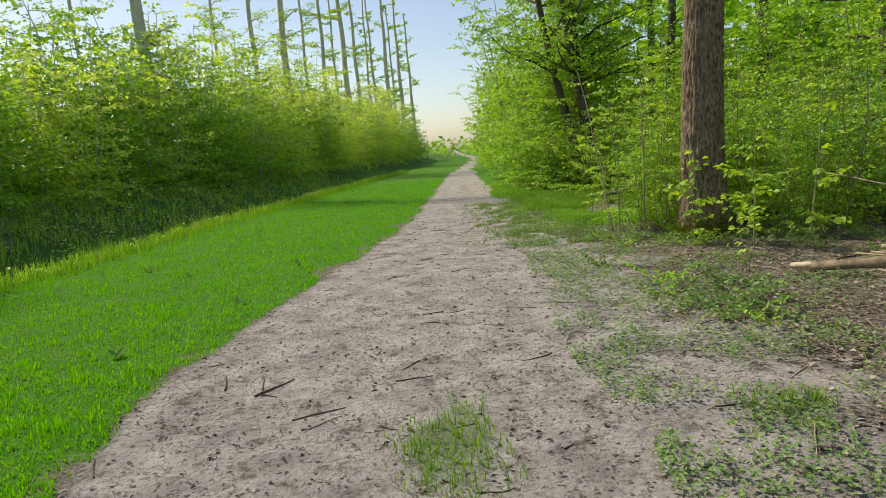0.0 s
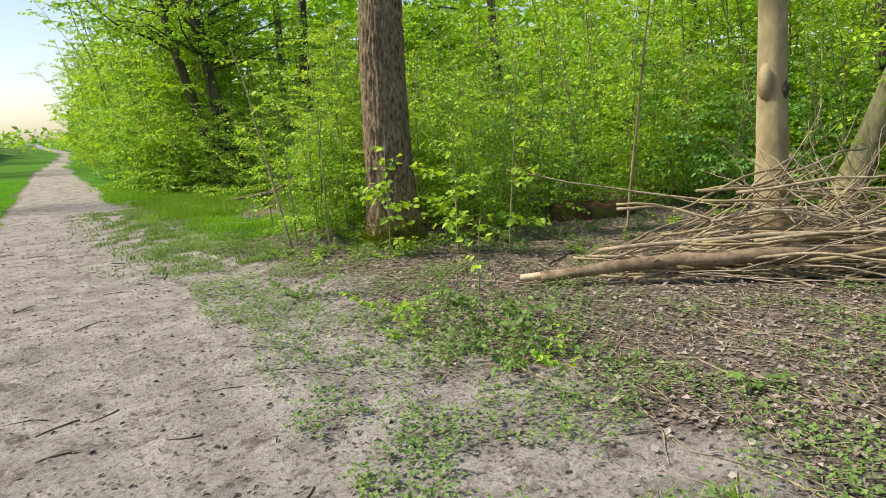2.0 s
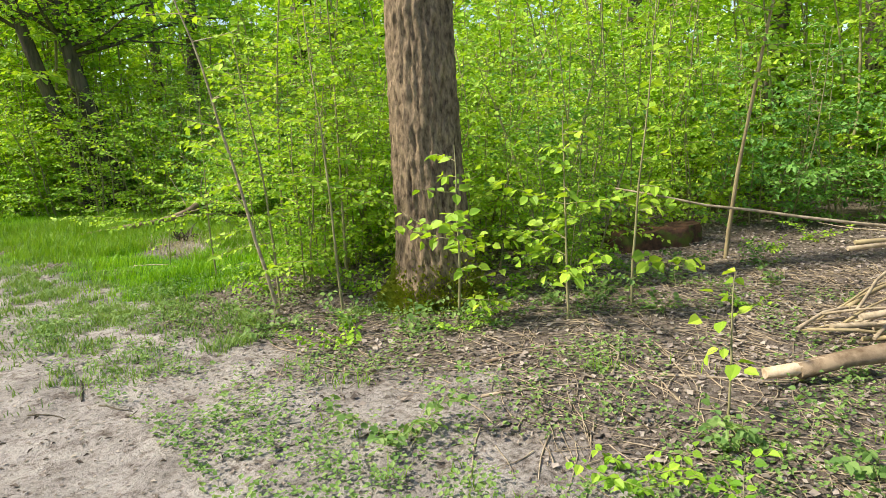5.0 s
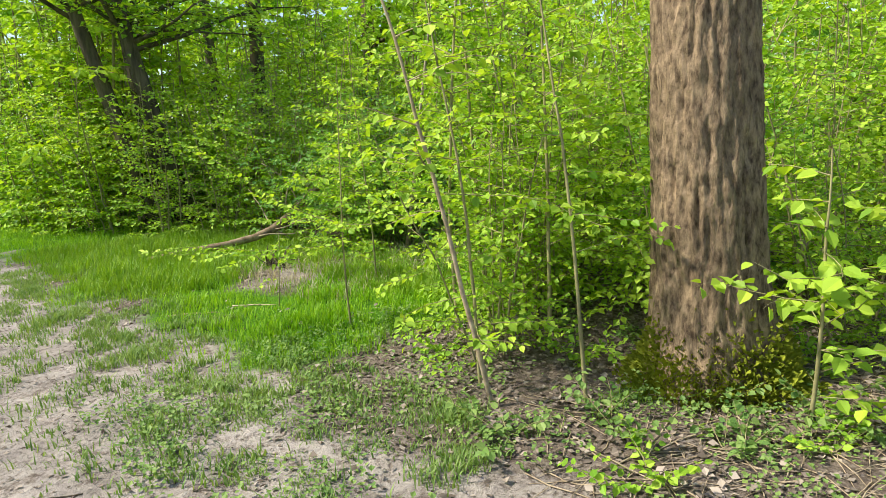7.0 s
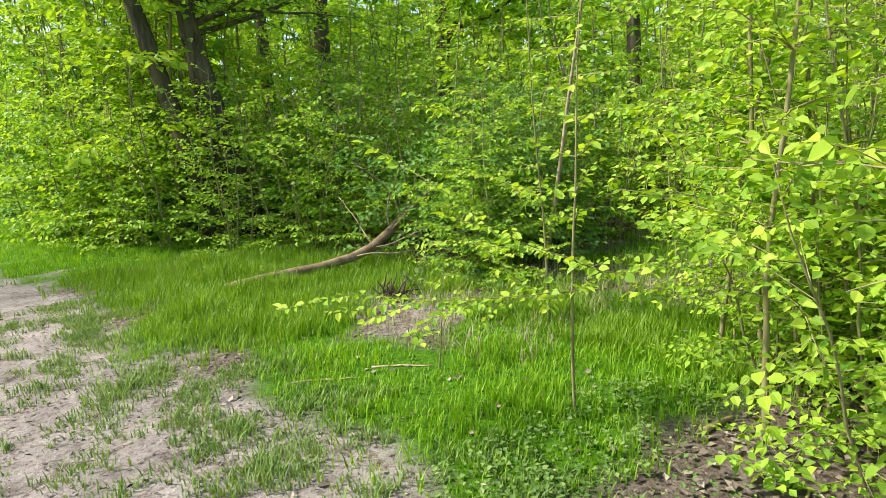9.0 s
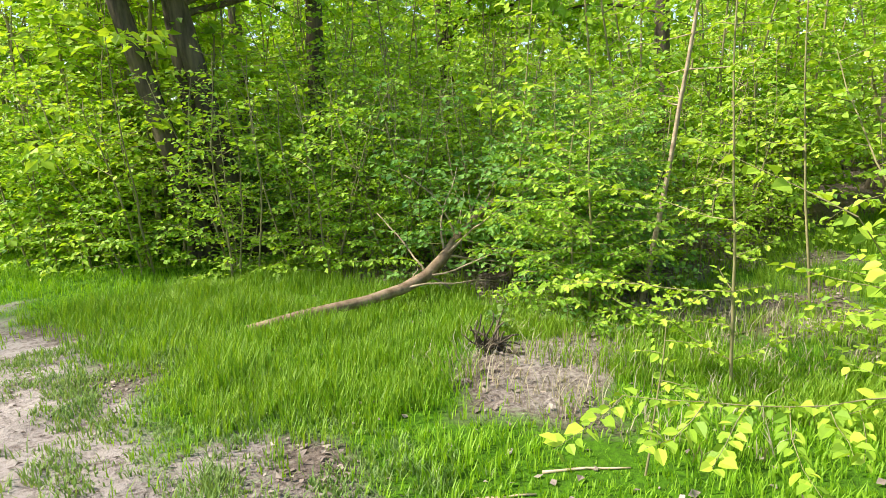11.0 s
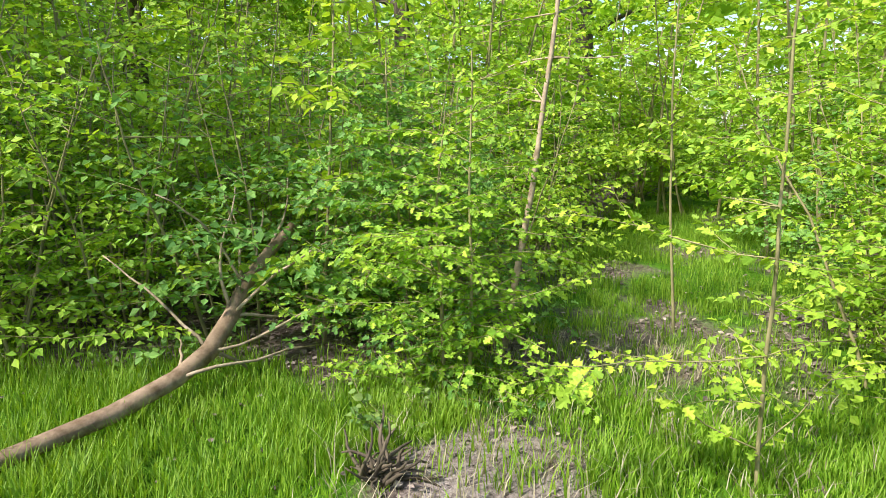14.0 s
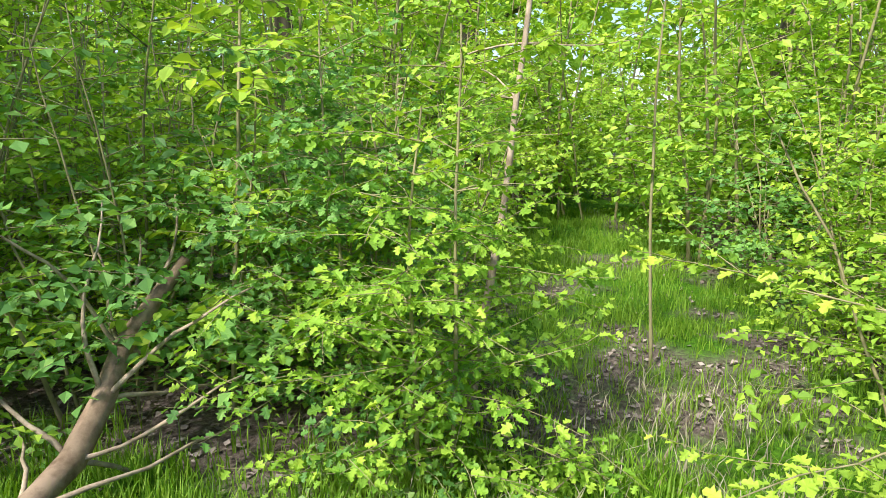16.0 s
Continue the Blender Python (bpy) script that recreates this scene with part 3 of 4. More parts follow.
Y = "young sapling with yellow-green leaves at the wood's edge"
sapling("slender leaning brown sapling beside the oak", 2.68, 9.9, 2.7, (-0.12, 0.12), 0.016, LEAF_YOUNG, BARK_DEAD, 12, 0.6, 0.07, 0.45, 301)
sapling(Y, 2.84, 10.14, 2.3, (-0.05, 0.05), 0.012, LEAF_YOUNG, BARK_TWIG, 16, 0.6, 0.06, 0.15, 302)
sapling(Y, 3.06, 9.56, 2.5, (0.03, 0.0), 0.012, LEAF_SPRING, BARK_TWIG, 12, 0.45, 0.052, 0.35, 303)
sapling(Y, 3.48, 10.95, 3.0, (0.02, 0.04), 0.016, LEAF_YOUNG, BARK_TWIG, 42, 0.75, 0.052, 0.28, 304)
sapling("thin stake-like sapling standing in grass", 3.08, 11.75, 2.0, (0.0, 0.0), 0.009, LEAF_YOUNG, BARK_TWIG, 16, 0.5, 0.048, 0.35, 305, True, ((0.7, (-0.8, 0.5, 0.05), 1.1), (0.9, (-0.7, 0.2, 0.15), 0.9)))
sapling(Y, 3.02, 12.75, 0.7, (0.05, -0.1), 0.006, LEAF_YOUNG, BARK_TWIG, 6, 0.25, 0.042, 0.4, 306)
sapling(Y, 3.6, 10.2, 2.9, (0.03, 0.05), 0.015, LEAF_YOUNG, BARK_TWIG, 37, 0.65, 0.052, 0.28, 307)
sapling(Y, 4.1, 11.2, 3.2, (0.0, 0.05), 0.017, LEAF_SPRING, BARK_TWIG, 37, 0.75, 0.052, 0.28, 308)
sapling(Y, 4.3, 11.55, 2.9, (0.05, 0.0), 0.016, LEAF_YOUNG, BARK_TWIG, 37, 0.75, 0.052, 0.3, 309)
sapling("young beech with broad fresh leaves before the oak", 3.35, 8.55, 1.35, (0.05, -0.05), 0.011, LEAF_YOUNG, BARK_TWIG, 16, 0.5, 0.085, 0.2, 310)
sapling("low seedling with broad fresh leaves", 3.1, 6.5, 0.75, (0.05, 0.0), 0.007, LEAF_YOUNG, BARK_TWIG, 6, 0.28, 0.08, 0.4, 311)
sapling("young beech with broad fresh leaves before the oak", 3.9, 7.95, 1.5, (0.05, 0.0), 0.011, LEAF_YOUNG, BARK_TWIG, 18, 0.55, 0.085, 0.2, 312)
sapling("young beech with broad fresh leaves in leaf litter", 4.5, 7.75, 2.3, (0.05, 0.0), 0.011, LEAF_YOUNG, BARK_TWIG, 13, 0.5, 0.10, 0.18, 313)
sapling("white-stemmed birch sapling in the clearing", 6.59, 7.81, 3.6, (0.03, -0.02), 0.022, LEAF_SPRING, BARK_PALE, 12, 0.6, 0.06, 0.5, 314)
sapling("lobed-leaved maple sapling beside the side track", 4.16, 12.78, 2.4, (0.0, 0.05), 0.010, LEAF_YOUNG, BARK_TWIG, 30, 0.3, 0.05, 0.2, 315, True, ((0.35, (0.7, -0.6, 0.3), 0.8), (0.6, (-0.3, 1.0, 0.1), 1.0), (0.3, (-0.2, 0.9, 0.35), 0.5), (1.0, (0.2, 1.0, 0.2), 0.8)), True)
sapling("thin sapling with sparse leaves on the side track", 6.3, 12.9, 2.6, (0.03, 0.0), 0.012, LEAF_YOUNG, BARK_TWIG, 8, 0.45, 0.06, 0.5, 316)
sapling("small brown tree leaning in the thicket", 5.68, 14.06, 3.4, (0.12, -0.17), 0.026, LEAF_SPRING, BARK_DEAD, 12, 0.8, 0.06, 0.5, 317)
sapling("young hawthorn by the fallen log", 4.95, 14.3, 1.6, (0.0, 0.05), 0.012, LEAF_SPRING, BARK_TWIG, 60, 0.8, 0.05, 0.03, 318, lobed=True)
sapling("young hawthorn by the fallen log", 5.4, 14.65, 2.0, (0.05, 0.0), 0.012, LEAF_DEEP, BARK_TWIG, 64, 0.85, 0.052, 0.03, 319, lobed=True)
sapling("young hawthorn by the fallen log", 4.95, 14.15, 1.9, (0.02, -0.05), 0.012, LEAF_SPRING, BARK_TWIG, 50, 0.7, 0.05, 0.05, 320, lobed=True)
sapling("young hawthorn by the fallen log", 5.8, 14.5, 1.7, (0.02, 0.0), 0.014, LEAF_DEEP, BARK_TWIG, 60, 0.85, 0.054, 0.03, 321, lobed=True)
sapling("tall hazel shoot over the thicket", 5.5, 15.3, 2.8, (0.05, -0.05), 0.015, LEAF_YOUNG, BARK_TWIG, 30, 0.8, 0.08, 0.2, 322)


# ---- dead wood ----
def stick(pts, r0, r1, name, label, mat=BARK_DEAD, sides=8, parent=None, rough=0.35):
    w_ = Build()
    w_.tube(pts, taper(r0, r1, len(pts)), sides, True, rough)
    ob = part(name, w_, mat, parent)
    return ob if parent else tagged(ob, label, name.replace("_", " "))


def bow(a, c, sag, n=9, jit=0.03):
    a, c = Vector(a), Vector(c)
    return [a.lerp(c, i / (n - 1)) + Vector((rnd(-jit, jit), rnd(-jit, jit), sag * math.sin(math.pi * i / (n - 1)) + rnd(-jit, jit) * 0.4)) for i in range(n)]


random.seed(401)
log = tagged(new("fallen_log"), "bare brown fallen branch arching out of long grass", "log")
pts = [Vector(p) for p in ((3.1, 16.15, 0.02), (3.5, 15.98, 0.07), (4.0, 15.75, 0.11), (4.35, 15.65, 0.16), (4.6, 15.6, 0.24), (4.85, 15.6, 0.38), (5.07, 15.63, 0.52), (5.3, 15.57, 0.70), (5.5, 15.5, 0.84))]
trunk_wood = Build()
trunk_wood.tube(pts, [0.030, 0.040, 0.046, 0.050, 0.052, 0.050, 0.047, 0.042, 0.034], 12, True, 0.25)
part("stem", trunk_wood, BARK_LOG, log)
for i, d, ln in ((5, (0.1, 0.3, 0.8), 0.9), (6, (0.5, 0.1, 0.3), 0.7), (4, (0.6, -0.3, -0.15), 0.8), (6, (0.5, 0.4, 0.5), 0.9), (3, (0.6, 0.4, 0.15), 0.8), (5, (0.7, -0.5, 0.0), 0.7), (7, (0.4, -0.2, 0.5), 0.6), (4, (0.3, -0.6, 0.1), 0.7), (5, (0.2, -0.5, 0.5), 0.8), (6, (0.4, -0.6, -0.2), 0.8), (3, (0.5, -0.5, 0.05), 0.9), (4, (0.2, 0.5, 0.7), 0.9), (6, (-0.1, 0.4, 0.6), 0.8)):
    stick(wander(pts[i], d, ln, 8, 0.22), 0.012, 0.004, "twig", "", BARK_DEAD, 6, log)

pile = tagged(new("brushwood_pile"), "heap of cut branches and sticks lying on leaf litter", "brushwood")
front = bow((3.72, 6.38, 0.08), (6.6, 3.6, 0.22), 0.10, 14, 0.03)
stick(front, 0.05, 0.075, "branch", "", BARK_LOG, 12, pile, 0.25)
stick([front[0] + Vector((-0.14, 0.12, 0.0)), front[0] + Vector((0.0, 0.0, 0.01)), front[1]], 0.03, 0.052, "split_end", "", WOOD_SPLIT, 9, pile, 0.4)
stick(bow((4.3, 6.2, 0.25), (7.2, 3.5, 0.35), 0.08, 12), 0.02, 0.035, "branch", "", BARK_DEAD, 10, pile)
for i in range(130):
    t = rnd(0, 1)
    a = Vector((rnd(4.2, 5.6), 0, 0))
    a.y = 10.1 - a.x + rnd(-0.1, 1.0)
    a.z = rnd(0.03, 0.2)
    ln = rnd(1.2, 3.2)
    az = radians(rnd(-70, -5))
    c = a + Vector((math.cos(az) * ln, math.sin(az) * ln, rnd(-0.05, 0.5) + 0.12 * t))
    c.z = max(0.03, c.z)
    r = 0.005 + 0.016 * random.random() ** 2
    stick(wander(a, c - a, ln, 10, 0.17, -0.015), r, r * 0.45, "stick", "", BARK_DEAD if random.random() < 0.75 else BARK_PALE, 6, pile)
for i in range(60):      # twigs standing out of the heap
    a = Vector((rnd(5.6, 7.4), rnd(4.0, 5.8), 0.45))
    stick(wander(a, (rnd(-0.8, 0.6), rnd(-0.6, 0.8), rnd(0.1, 0.6)), rnd(0.6, 1.5), 8, 0.25), 0.010, 0.003, "twig", "", BARK_DEAD, 5, pile)
for i in range(30):
    a = Vector((rnd(4.6, 6.8), 0, rnd(0.25, 0.8)))
    a.y = 10.7 - a.x + rnd(-0.5, 0.8)
    stick(wander(a, (0.7, rnd(-0.9, -0.1), rnd(-0.05, 0.15)), rnd(1.5, 2.8), 10, 0.2), 0.015, 0.006, "pole", "", BARK_PALE if i % 2 else BARK_DEAD, 7, pile)
# long thin pole across the clearing
stick(bow((4.7, 8.0, 0.9), (7.3, 4.9, 0.35), -0.1, 12), 0.008, 0.02, "long_pole", "long thin bare branch lying across the brushwood")

stump = Build()
random.seed(411)
rings = 7
for j in range(rings):
    z = 0.42 * j / (rings - 1)
    for k in range(28):
        t = 2 * math.pi * k / 28
        r = (0.46 - 0.12 * z) * (1 + 0.18 * math.sin(2 * t + 0.6) + 0.10 * math.sin(5 * t) + 0.08 * noise.noise((math.cos(t) * 3, math.sin(t) * 3, z * 6)))
        zz = z if j < rings - 1 else z + 0.14 * noise.noise((math.cos(t) * 2, math.sin(t) * 2, 7.0)) - 0.05
        stump.v.append((r * math.cos(t), r * 0.75 * math.sin(t), zz - 0.04))
for j in range(rings - 1):
    for k in range(28):
        stump.f.append((j * 28 + k, j * 28 + (k + 1) % 28, (j + 1) * 28 + (k + 1) % 28, (j + 1) * 28 + k))
        stump.smooth.append(True)
stump.v.append((0, 0, 0.25))
for k in range(28):
    stump.f.append(((rings - 1) * 28 + k, (rings - 1) * 28 + (k + 1) % 28, len(stump.v) - 1))
    stump.smooth.append(False)
st = part("tree_stump", stump, WOOD_ROT)
st.location = (6.85, 8.75, 0)
st.scale = (1.25, 0.9, 0.6)
st.rotation_euler = (0, 0, radians(-40))
tagged(st, "rotten red-brown mossy stump in the clearing", "stump")

rootball = tagged(new("root_clump"), "dark clump of dead roots at the grass's edge", "roots")
rootball.location = (3.9, 14.33, 0)
random.seed(421)
for i in range(34):
    a = rnd(0, 6.28)
    stick(wander((rnd(-0.08, 0.08), rnd(-0.08, 0.08), 0.02), (math.cos(a), math.sin(a), rnd(0.1, 1.2)), rnd(0.12, 0.3), 5, 0.4), 0.012, 0.004, "root", "", BARK_DARK, 5, rootball)

random.seed(431)
for x, y, az, ln, r, mat in ((-1.35, 4.15, 60, 0.35, 0.008, BARK_DARK), (-1.0, 3.7, 20, 0.35, 0.006, BARK_DARK), (-1.6, 4.3, 100, 0.3, 0.008, BARK_DARK), (2.25, 13.3, -28, 0.45, 0.008, WOOD_SPLIT), (2.75, 13.1, -45, 0.4, 0.008, WOOD_SPLIT), (3.25, 11.15, -10, 0.25, 0.02, BARK_PALE), (1.05, 9.45, 75, 0.35, 0.008, BARK_DARK), (4.85, 13.3, -25, 0.6, 0.012, BARK_DEAD), (2.5, 7.6, -40, 0.9, 0.009, BARK_DEAD), (3.2, 7.2, 20, 0.8, 0.010, BARK_DEAD), (2.9, 7.9, -10, 0.7, 0.012, BARK_LOG), (3.4, 7.0, -60, 0.7, 0.009, BARK_DEAD), (4.3, 6.9, 15, 0.9, 0.012, BARK_DARK), (2.3, 4.75, 95, 0.5, 0.010, BARK_DEAD), (3.1, 4.0, 80, 0.4, 0.009, BARK_DEAD), (2.8, 10.6, 10, 0.3, 0.012, BARK_PALE)):
    d = Vector((math.cos(radians(az)), math.sin(radians(az)), 0.02))
    z = ground_z(x, y)
    line = wander((x, y, z + r), d, ln, 6, 0.14)
    for p in line:
        p.z = ground_z(p.x, p.y) + r * 0.8
    stick(line, r, r * 0.5, "twig", "dry fallen twig lying on the ground", mat, 6)
random.seed(441)
for i in range(60):
    y = 2.4 + 11 * random.random() ** 1.4
    x = rnd(path_left(y) + 0.1, path_right(y) + 0.8)
    r = rnd(0.003, 0.006)
    line = wander((x, y, 0), (rnd(-1, 1), rnd(-0.5, 0.5), 0.02), rnd(0.08, 0.3), 5, 0.25)
    for p in line:
        p.z = ground_z(p.x, p.y) + r * 0.8
    stick(line, r, r * 0.5, "twig", "small dark twig lying on the dusty path", BARK_DARK, 5)

# ---- grass, weeds, litter ----
random.seed(501)
GRASS_HEDGE = foliage("ditch_grass_blade", (0.13, 0.24, 0.03), (0.21, 0.32, 0.045), (0.33, 0.40, 0.09), 0.5)


def grass_patch(name, label, mat, n, area, height, width, lean, keep):
    g = Build()
    made = 0
    for _ in range(n * 6):
        if made >= n:
            break
        x, y = area()
        if random.random() > keep(x, y):
            continue
        made += 1
        z = ground_z(x, y) - 0.01
        for _k in range(3):
            h = height * rnd(0.45, 1.15) * (0.85 + 0.7 * noise.noise((x * 2.2, y * 2.2, 9.0)))
            g.blade((x + rnd(-0.03, 0.03), y + rnd(-0.03, 0.03), z), h, lean * h * rnd(0.2, 1.0), rnd(0, 6.28), width * rnd(0.7, 1.3))
    return tagged(part(name, g, mat), label, "grass", kind="stuff")


def verge():
    y = 2.6 + 30 * random.random() ** 2.0
    return path_left(y) + 0.15 - 5.6 * random.random() ** 1.1, y


grass_patch("verge_grass", "lush short green grass of the verge beside the path", GRASS_LAWN, 32000, verge, 0.075, 0.009, 0.7, turf_cover)


def strip():
    return rnd(0.9, 5.0), 10.2 + 16 * random.random() ** 1.4


grass_patch("meadow_grass", "fresh green grass between path and thicket", GRASS_MEADOW, 16000, strip, 0.11, 0.008, 0.7, lambda x, y: turf_cover(x, y) ** 1.5)
grass_patch("long_grass", "long green grass round the fallen log", GRASS_LONG, 9000, lambda: (rnd(2.0, 5.4), rnd(14.0, 18.2)), 0.19, 0.007, 0.6, lambda x, y: turf_cover(x, y) * (math.hypot(x - 3.8, y - 14.25) > 0.35))
grass_patch("track_grass", "grass growing on the shaded side track", GRASS_LONG, 9000, lambda: (3.9 + 10 * random.random() ** 1.5, rnd(10.8, 14.6)), 0.15, 0.007, 0.7, lambda x, y: turf_cover(x, y) * (0.6 + noise.noise((x * 1.5, y * 1.5, 3))))
grass_patch("dry_grass", "dry straw-coloured grass beside the bare patch", GRASS_DRY, 700, lambda: (rnd(3.2, 6.0), rnd(12.3, 14.6)), 0.16, 0.006, 1.2, lambda x, y: 0.6)
grass_patch("tuft_grass", "scattered grass tufts on trodden soil", GRASS_LONG, 10000, lambda: (rnd(-0.5, 3.8), 2.3 + 8 * random.random() ** 1.3), 0.09, 0.006, 0.9, lambda x, y: turf_cover(x, y) ** 1.6)


def bank():
    y = 5 + 38 * random.random() ** 1.5
    return ditch_line(y) + 0.1 - 6.5 * random.random(), y


grass_patch("ditch_grass", "rank grass and herbs on the banks of the ditch", GRASS_HEDGE, 9000, bank, 0.34, 0.014, 0.6, lambda x, y: 0.45 + noise.noise((x * 0.8, y * 0.8, 21.0)))
grass_patch("dead_stalks", "dead straw-brown stalks on the ditch's far bank", GRASS_DRY, 2200, bank, 0.5, 0.010, 0.9, lambda x, y: smooth(1.8, 3.0, ditch_line(y) - x) * max(0.0, noise.noise((x * 0.9, y * 0.6, 4.0)) + 0.1))
edge_blades = Build()
for _ in range(2400):
    y = 5 + 45 * random.random() ** 1.5
    x = ditch_line(y) + random.gauss(0.15, 0.3)
    for _k in range(3):
        edge_blades.blade((x + rnd(-0.05, 0.05), y + rnd(-0.05, 0.05), ground_z(x, y) - 0.01), rnd(0.12, 0.34), rnd(0.03, 0.16), rnd(0, 6.28), 0.012)
tagged(part("edge_grass", edge_blades, GRASS_MEADOW), "taller green grass along the verge's outer edge", "grass", kind="stuff")
bank_herbs = Build()
for _ in range(16000):
    x, y = bank()
    if noise.noise((x * 0.7, y * 0.7, 31.0)) < rnd(-0.3, 0.25):
        continue
    a = rnd(0, 6.28)
    bank_herbs.leaf(Vector((x, y, ground_z(x, y) + 0.38 * random.random() * (0.6 + noise.noise((x, y, 3.0))))), Vector((math.cos(a), math.sin(a), rnd(-0.3, 0.6))).normalized(), Vector((rnd(-0.6, 0.6), rnd(-0.6, 0.6), 1)), rnd(0.05, 0.11), 0.34, 0.1)
tagged(part("bank_herbs", bank_herbs, LEAF_HEDGE), "nettles and leafy herbs on the banks of the ditch", "weeds", kind="stuff")

grass_patch("trodden_grass", "short grey-green trodden grass thinly covering the path's edge", WEED, 9000, lambda: (0.2 + 2.4 * random.random() ** 0.6, rnd(9.5, 17.0)), 0.075, 0.008, 1.0, lambda x, y: max(0.0, 0.28 + noise.noise((x * 2.6, y * 2.6, 15.0)) + 0.5 * noise.noise((x * 7.0, y * 7.0, 16.0))) * smooth(-1.4, 0.3, x - path_right(y)))

weeds = Build()
random.seed(511)
for _ in range(14000):
    y = 2.3 + 9.5 * random.random() ** 1.1
    x = path_right(y) - 0.5 + 4.6 * random.random() ** 1.3
    n = noise.noise((x * 1.7, y * 1.7, 12.0)) + 0.4 * noise.noise((x * 5, y * 5, 2.0))
    if n < rnd(-0.25, 0.2) or (x > 3.6 and n < 0.12):
        continue
    z = ground_z(x, y)
    for _k in range(4):
        a = rnd(0, 6.28)
        d = Vector((math.cos(a), math.sin(a), rnd(0.0, 0.7))).normalized()
        weeds.leaf(Vector((x + rnd(-0.04, 0.04), y + rnd(-0.04, 0.04), z + rnd(0.0, 0.09))), d, Vector((rnd(-0.4, 0.4), rnd(-0.4, 0.4), 1)), rnd(0.014, 0.034), 0.42, 0.1)
tagged(part("ground_weeds", weeds, WEED), "low leafy weeds creeping over soil", "weeds", kind="stuff")

herbs = [(3.3, 8.5), (3.0, 8.75), (3.6, 8.3), (2.6, 8.95), (3.3, 9.0), (2.45, 9.6), (4.6, 8.9), (2.4, 5.3), (2.7, 5.0), (2.1, 6.1), (3.1, 3.9), (2.85, 6.35), (4.75, 13.75), (4.9, 14.2), (4.35, 14.4), (3.1, 10.7), (4.0, 10.4), (4.2, 9.9), (5.0, 9.6), (4.6, 8.1), (2.9, 9.3), (3.5, 9.9), (4.9, 8.1), (5.3, 7.8), (5.6, 8.4), (4.5, 7.6), (6.1, 8.0), (5.0, 7.0), (6.3, 7.4), (5.8, 7.1), (7.2, 7.6), (2.55, 5.6), (2.25, 5.05), (2.5, 4.9), (2.0, 5.5), (2.75, 5.45), (7.9, 7.4), (4.3, 8.3), (3.0, 5.8), (2.3, 6.6), (1.9, 7.6), (3.7, 8.6), (4.25, 8.75)]
for i, (x, y) in enumerate(herbs):
    random.seed(600 + i)
    h = tagged(new("herb"), "leafy green woodland herb growing in litter", "plant", "woodland herbs")
    h.location = (x, y, ground_z(x, y) - 0.01)
    lv = Build()
    for s in range(7):
        a = rnd(0, 6.28)
        tw = Build()
        spray(tw, lv, Vector((rnd(-0.08, 0.08), rnd(-0.08, 0.08), 0)), (math.cos(a) * 1.3, math.sin(a) * 1.3, 1), rnd(0.12, 0.4), 0.045, 0.018, 0.003, True, True)
        part("stem", tw, BARK_TWIG, h)
    part("foliage", lv, LEAF_SPRING if i % 3 == 0 else WEED, h)

random.seed(680)
for i in range(9):
    y = 4.2 + 12 * random.random() ** 1.5
    x = path_left(y) - 0.15 - 4.2 * random.random() ** 1.6
    h = tagged(new("dock"), "broad-leaved weed standing in the short verge grass", "plant", "weeds in the verge")
    h.location = (x, y, ground_z(x, y) - 0.01)
    for _k in range(6):
        lv = Build()
        a = rnd(0, 6.28)
        lv.leaf(Vector((0, 0, 0)), Vector((math.cos(a), math.sin(a), rnd(0.5, 1.6))).normalized(), Vector((0, 0, 1)), rnd(0.07, 0.15), 0.2, 0.08, True)
        part("leaf", lv, WEED, h)

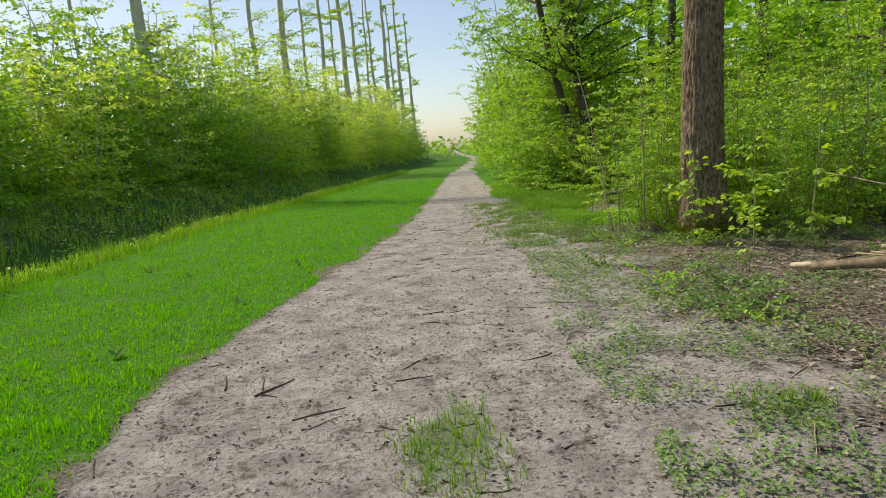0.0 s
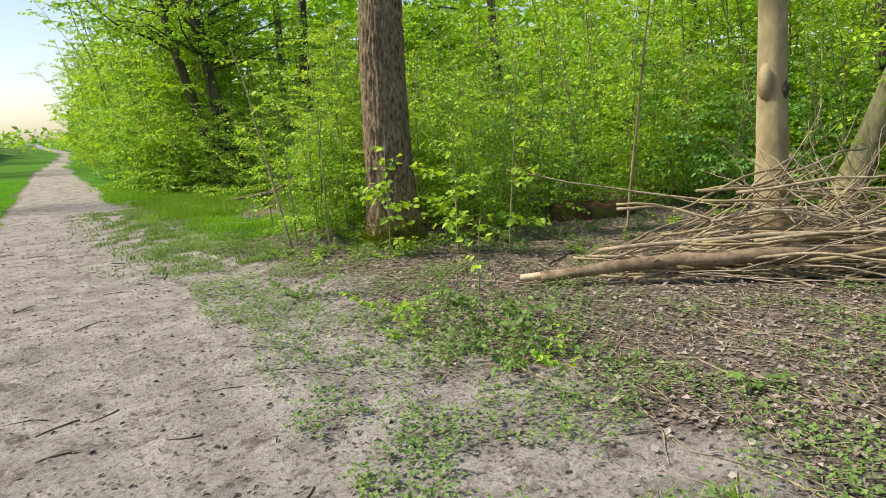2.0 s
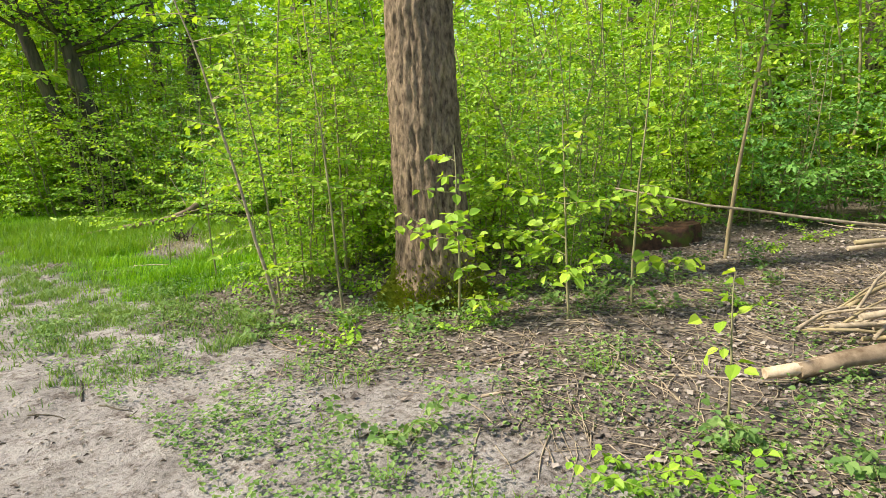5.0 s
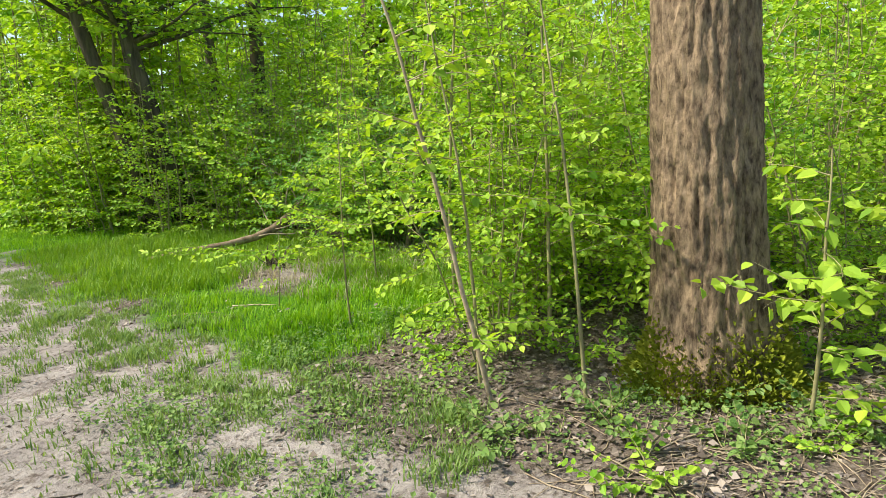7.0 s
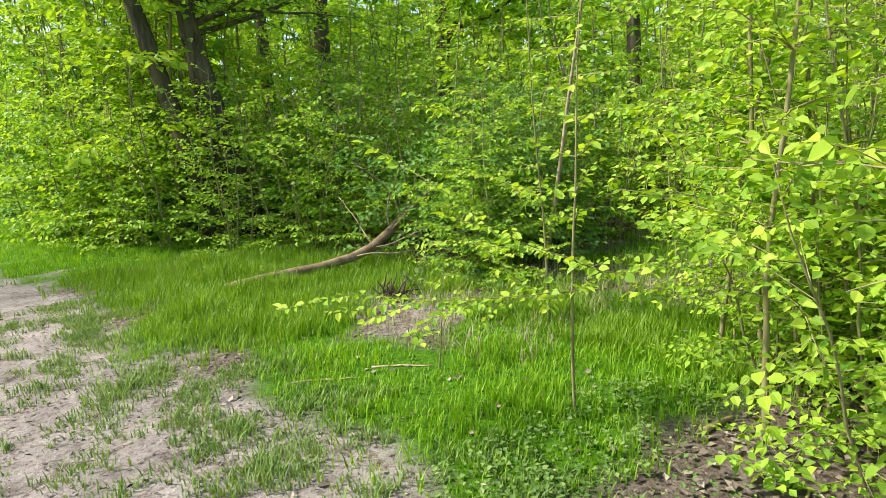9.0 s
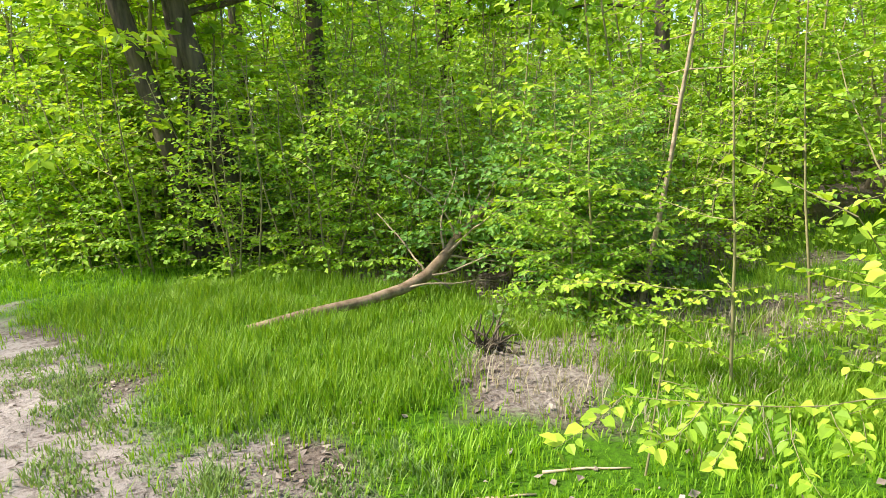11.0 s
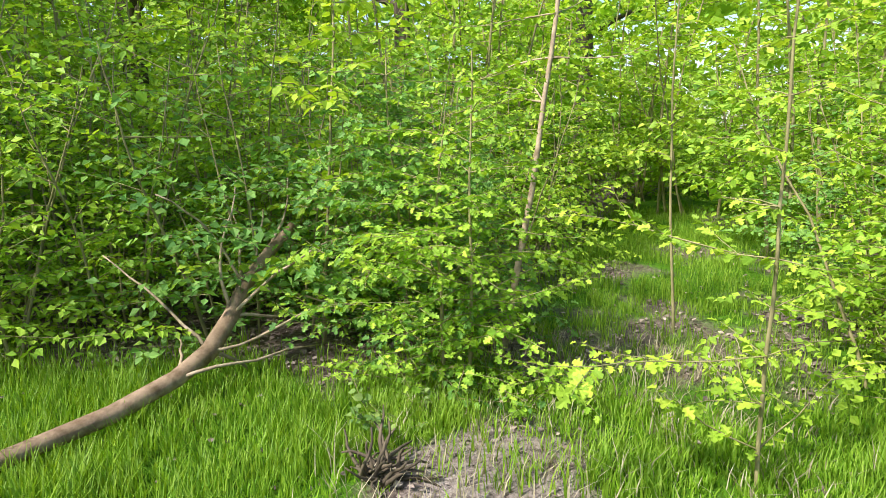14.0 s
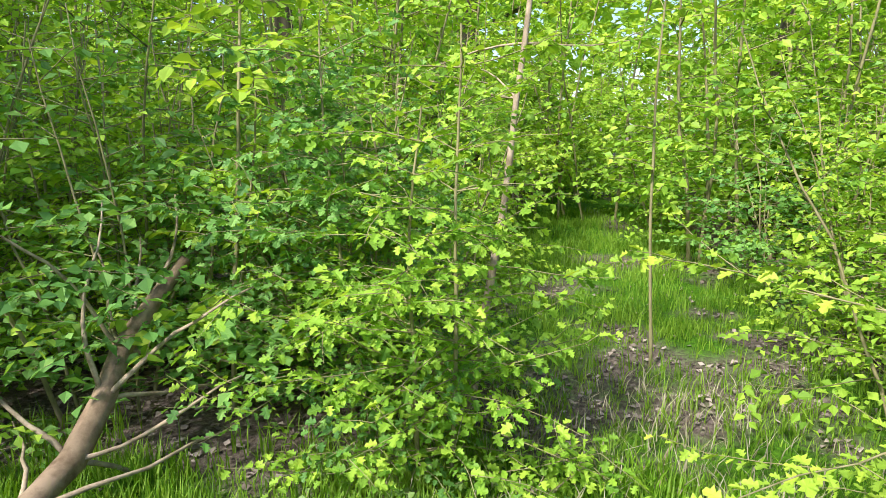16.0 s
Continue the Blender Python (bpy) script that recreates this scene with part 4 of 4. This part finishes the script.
litter = Build()
random.seed(521)
for _ in range(46000):
    x, y = rnd(1.6, 9.5), 2.3 + 14.7 * random.random() ** 1.4
    if dust_cover(x, y) > 0.5 and random.random() > 0.12:
        continue
    if turf_cover(x, y) > 0.4 and random.random() > 0.1:
        continue
    a = rnd(0, 6.28)
    d = Vector((math.cos(a), math.sin(a), rnd(-0.15, 0.5))).normalized()
    litter.leaf(Vector((x, y, ground_z(x, y) + rnd(0.0, 0.02))), d, Vector((rnd(-0.6, 0.6), rnd(-0.6, 0.6), 1)), rnd(0.02, 0.055), 0.38, rnd(-0.15, 0.25))
for _ in range(6000):
    y = 2.3 + 12 * random.random() ** 1.3
    x = rnd(path_left(y), path_right(y) + 0.5)
    a = rnd(0, 6.28)
    litter.leaf(Vector((x, y, ground_z(x, y) + 0.004)), Vector((math.cos(a), math.sin(a), rnd(-0.1, 0.3))).normalized(), Vector((rnd(-0.4, 0.4), rnd(-0.4, 0.4), 1)), rnd(0.012, 0.035), 0.35, 0.1)
tagged(part("leaf_litter", litter, LITTER), "brown dead leaves strewn over woodland soil", "leaf litter", kind="stuff")

straws = Build()
random.seed(531)
for _ in range(3400):
    x, y = rnd(1.8, 7.0), rnd(3.0, 9.5)
    if dust_cover(x, y) > 0.6:
        continue
    r = rnd(0.002, 0.005)
    line = wander((x, y, 0), (rnd(-1, 1), rnd(-1, 1), 0.0), rnd(0.15, 0.6), 4, 0.2)
    for p in line:
        p.z = ground_z(p.x, p.y) + rnd(0.003, 0.012)
    straws.tube(line, taper(r, r * 0.5, 5), 4, False)
tagged(part("dry_twigs", straws, BARK_DEAD), "fine dry twigs strewn through the litter", "twigs", kind="stuff")


CRUMB = foliage("dark_crumb", (0.05, 0.04, 0.032), (0.12, 0.095, 0.075), (0.22, 0.18, 0.15), 0.02, 0.9)
crumbs = Build()
random.seed(541)
for _ in range(9000):
    y = 2.2 + 15 * random.random() ** 1.5
    x = rnd(path_left(y) - 0.1, path_right(y) + 1.0)
    if noise.noise((x * 1.3, y * 1.3, 40.0)) + 0.5 * noise.noise((x * 4, y * 4, 41.0)) < rnd(-0.5, 0.4):
        continue
    a = rnd(0, 6.28)
    crumbs.leaf(Vector((x, y, ground_z(x, y) + 0.003)), Vector((math.cos(a), math.sin(a), rnd(-0.1, 0.25))).normalized(), Vector((rnd(-0.4, 0.4), rnd(-0.4, 0.4), 1)), rnd(0.012, 0.05), rnd(0.08, 0.2), rnd(-0.1, 0.3))
tagged(part("bark_crumbs", crumbs, CRUMB), "dark bark crumbs and twig bits on the dusty path", "litter", kind="stuff")
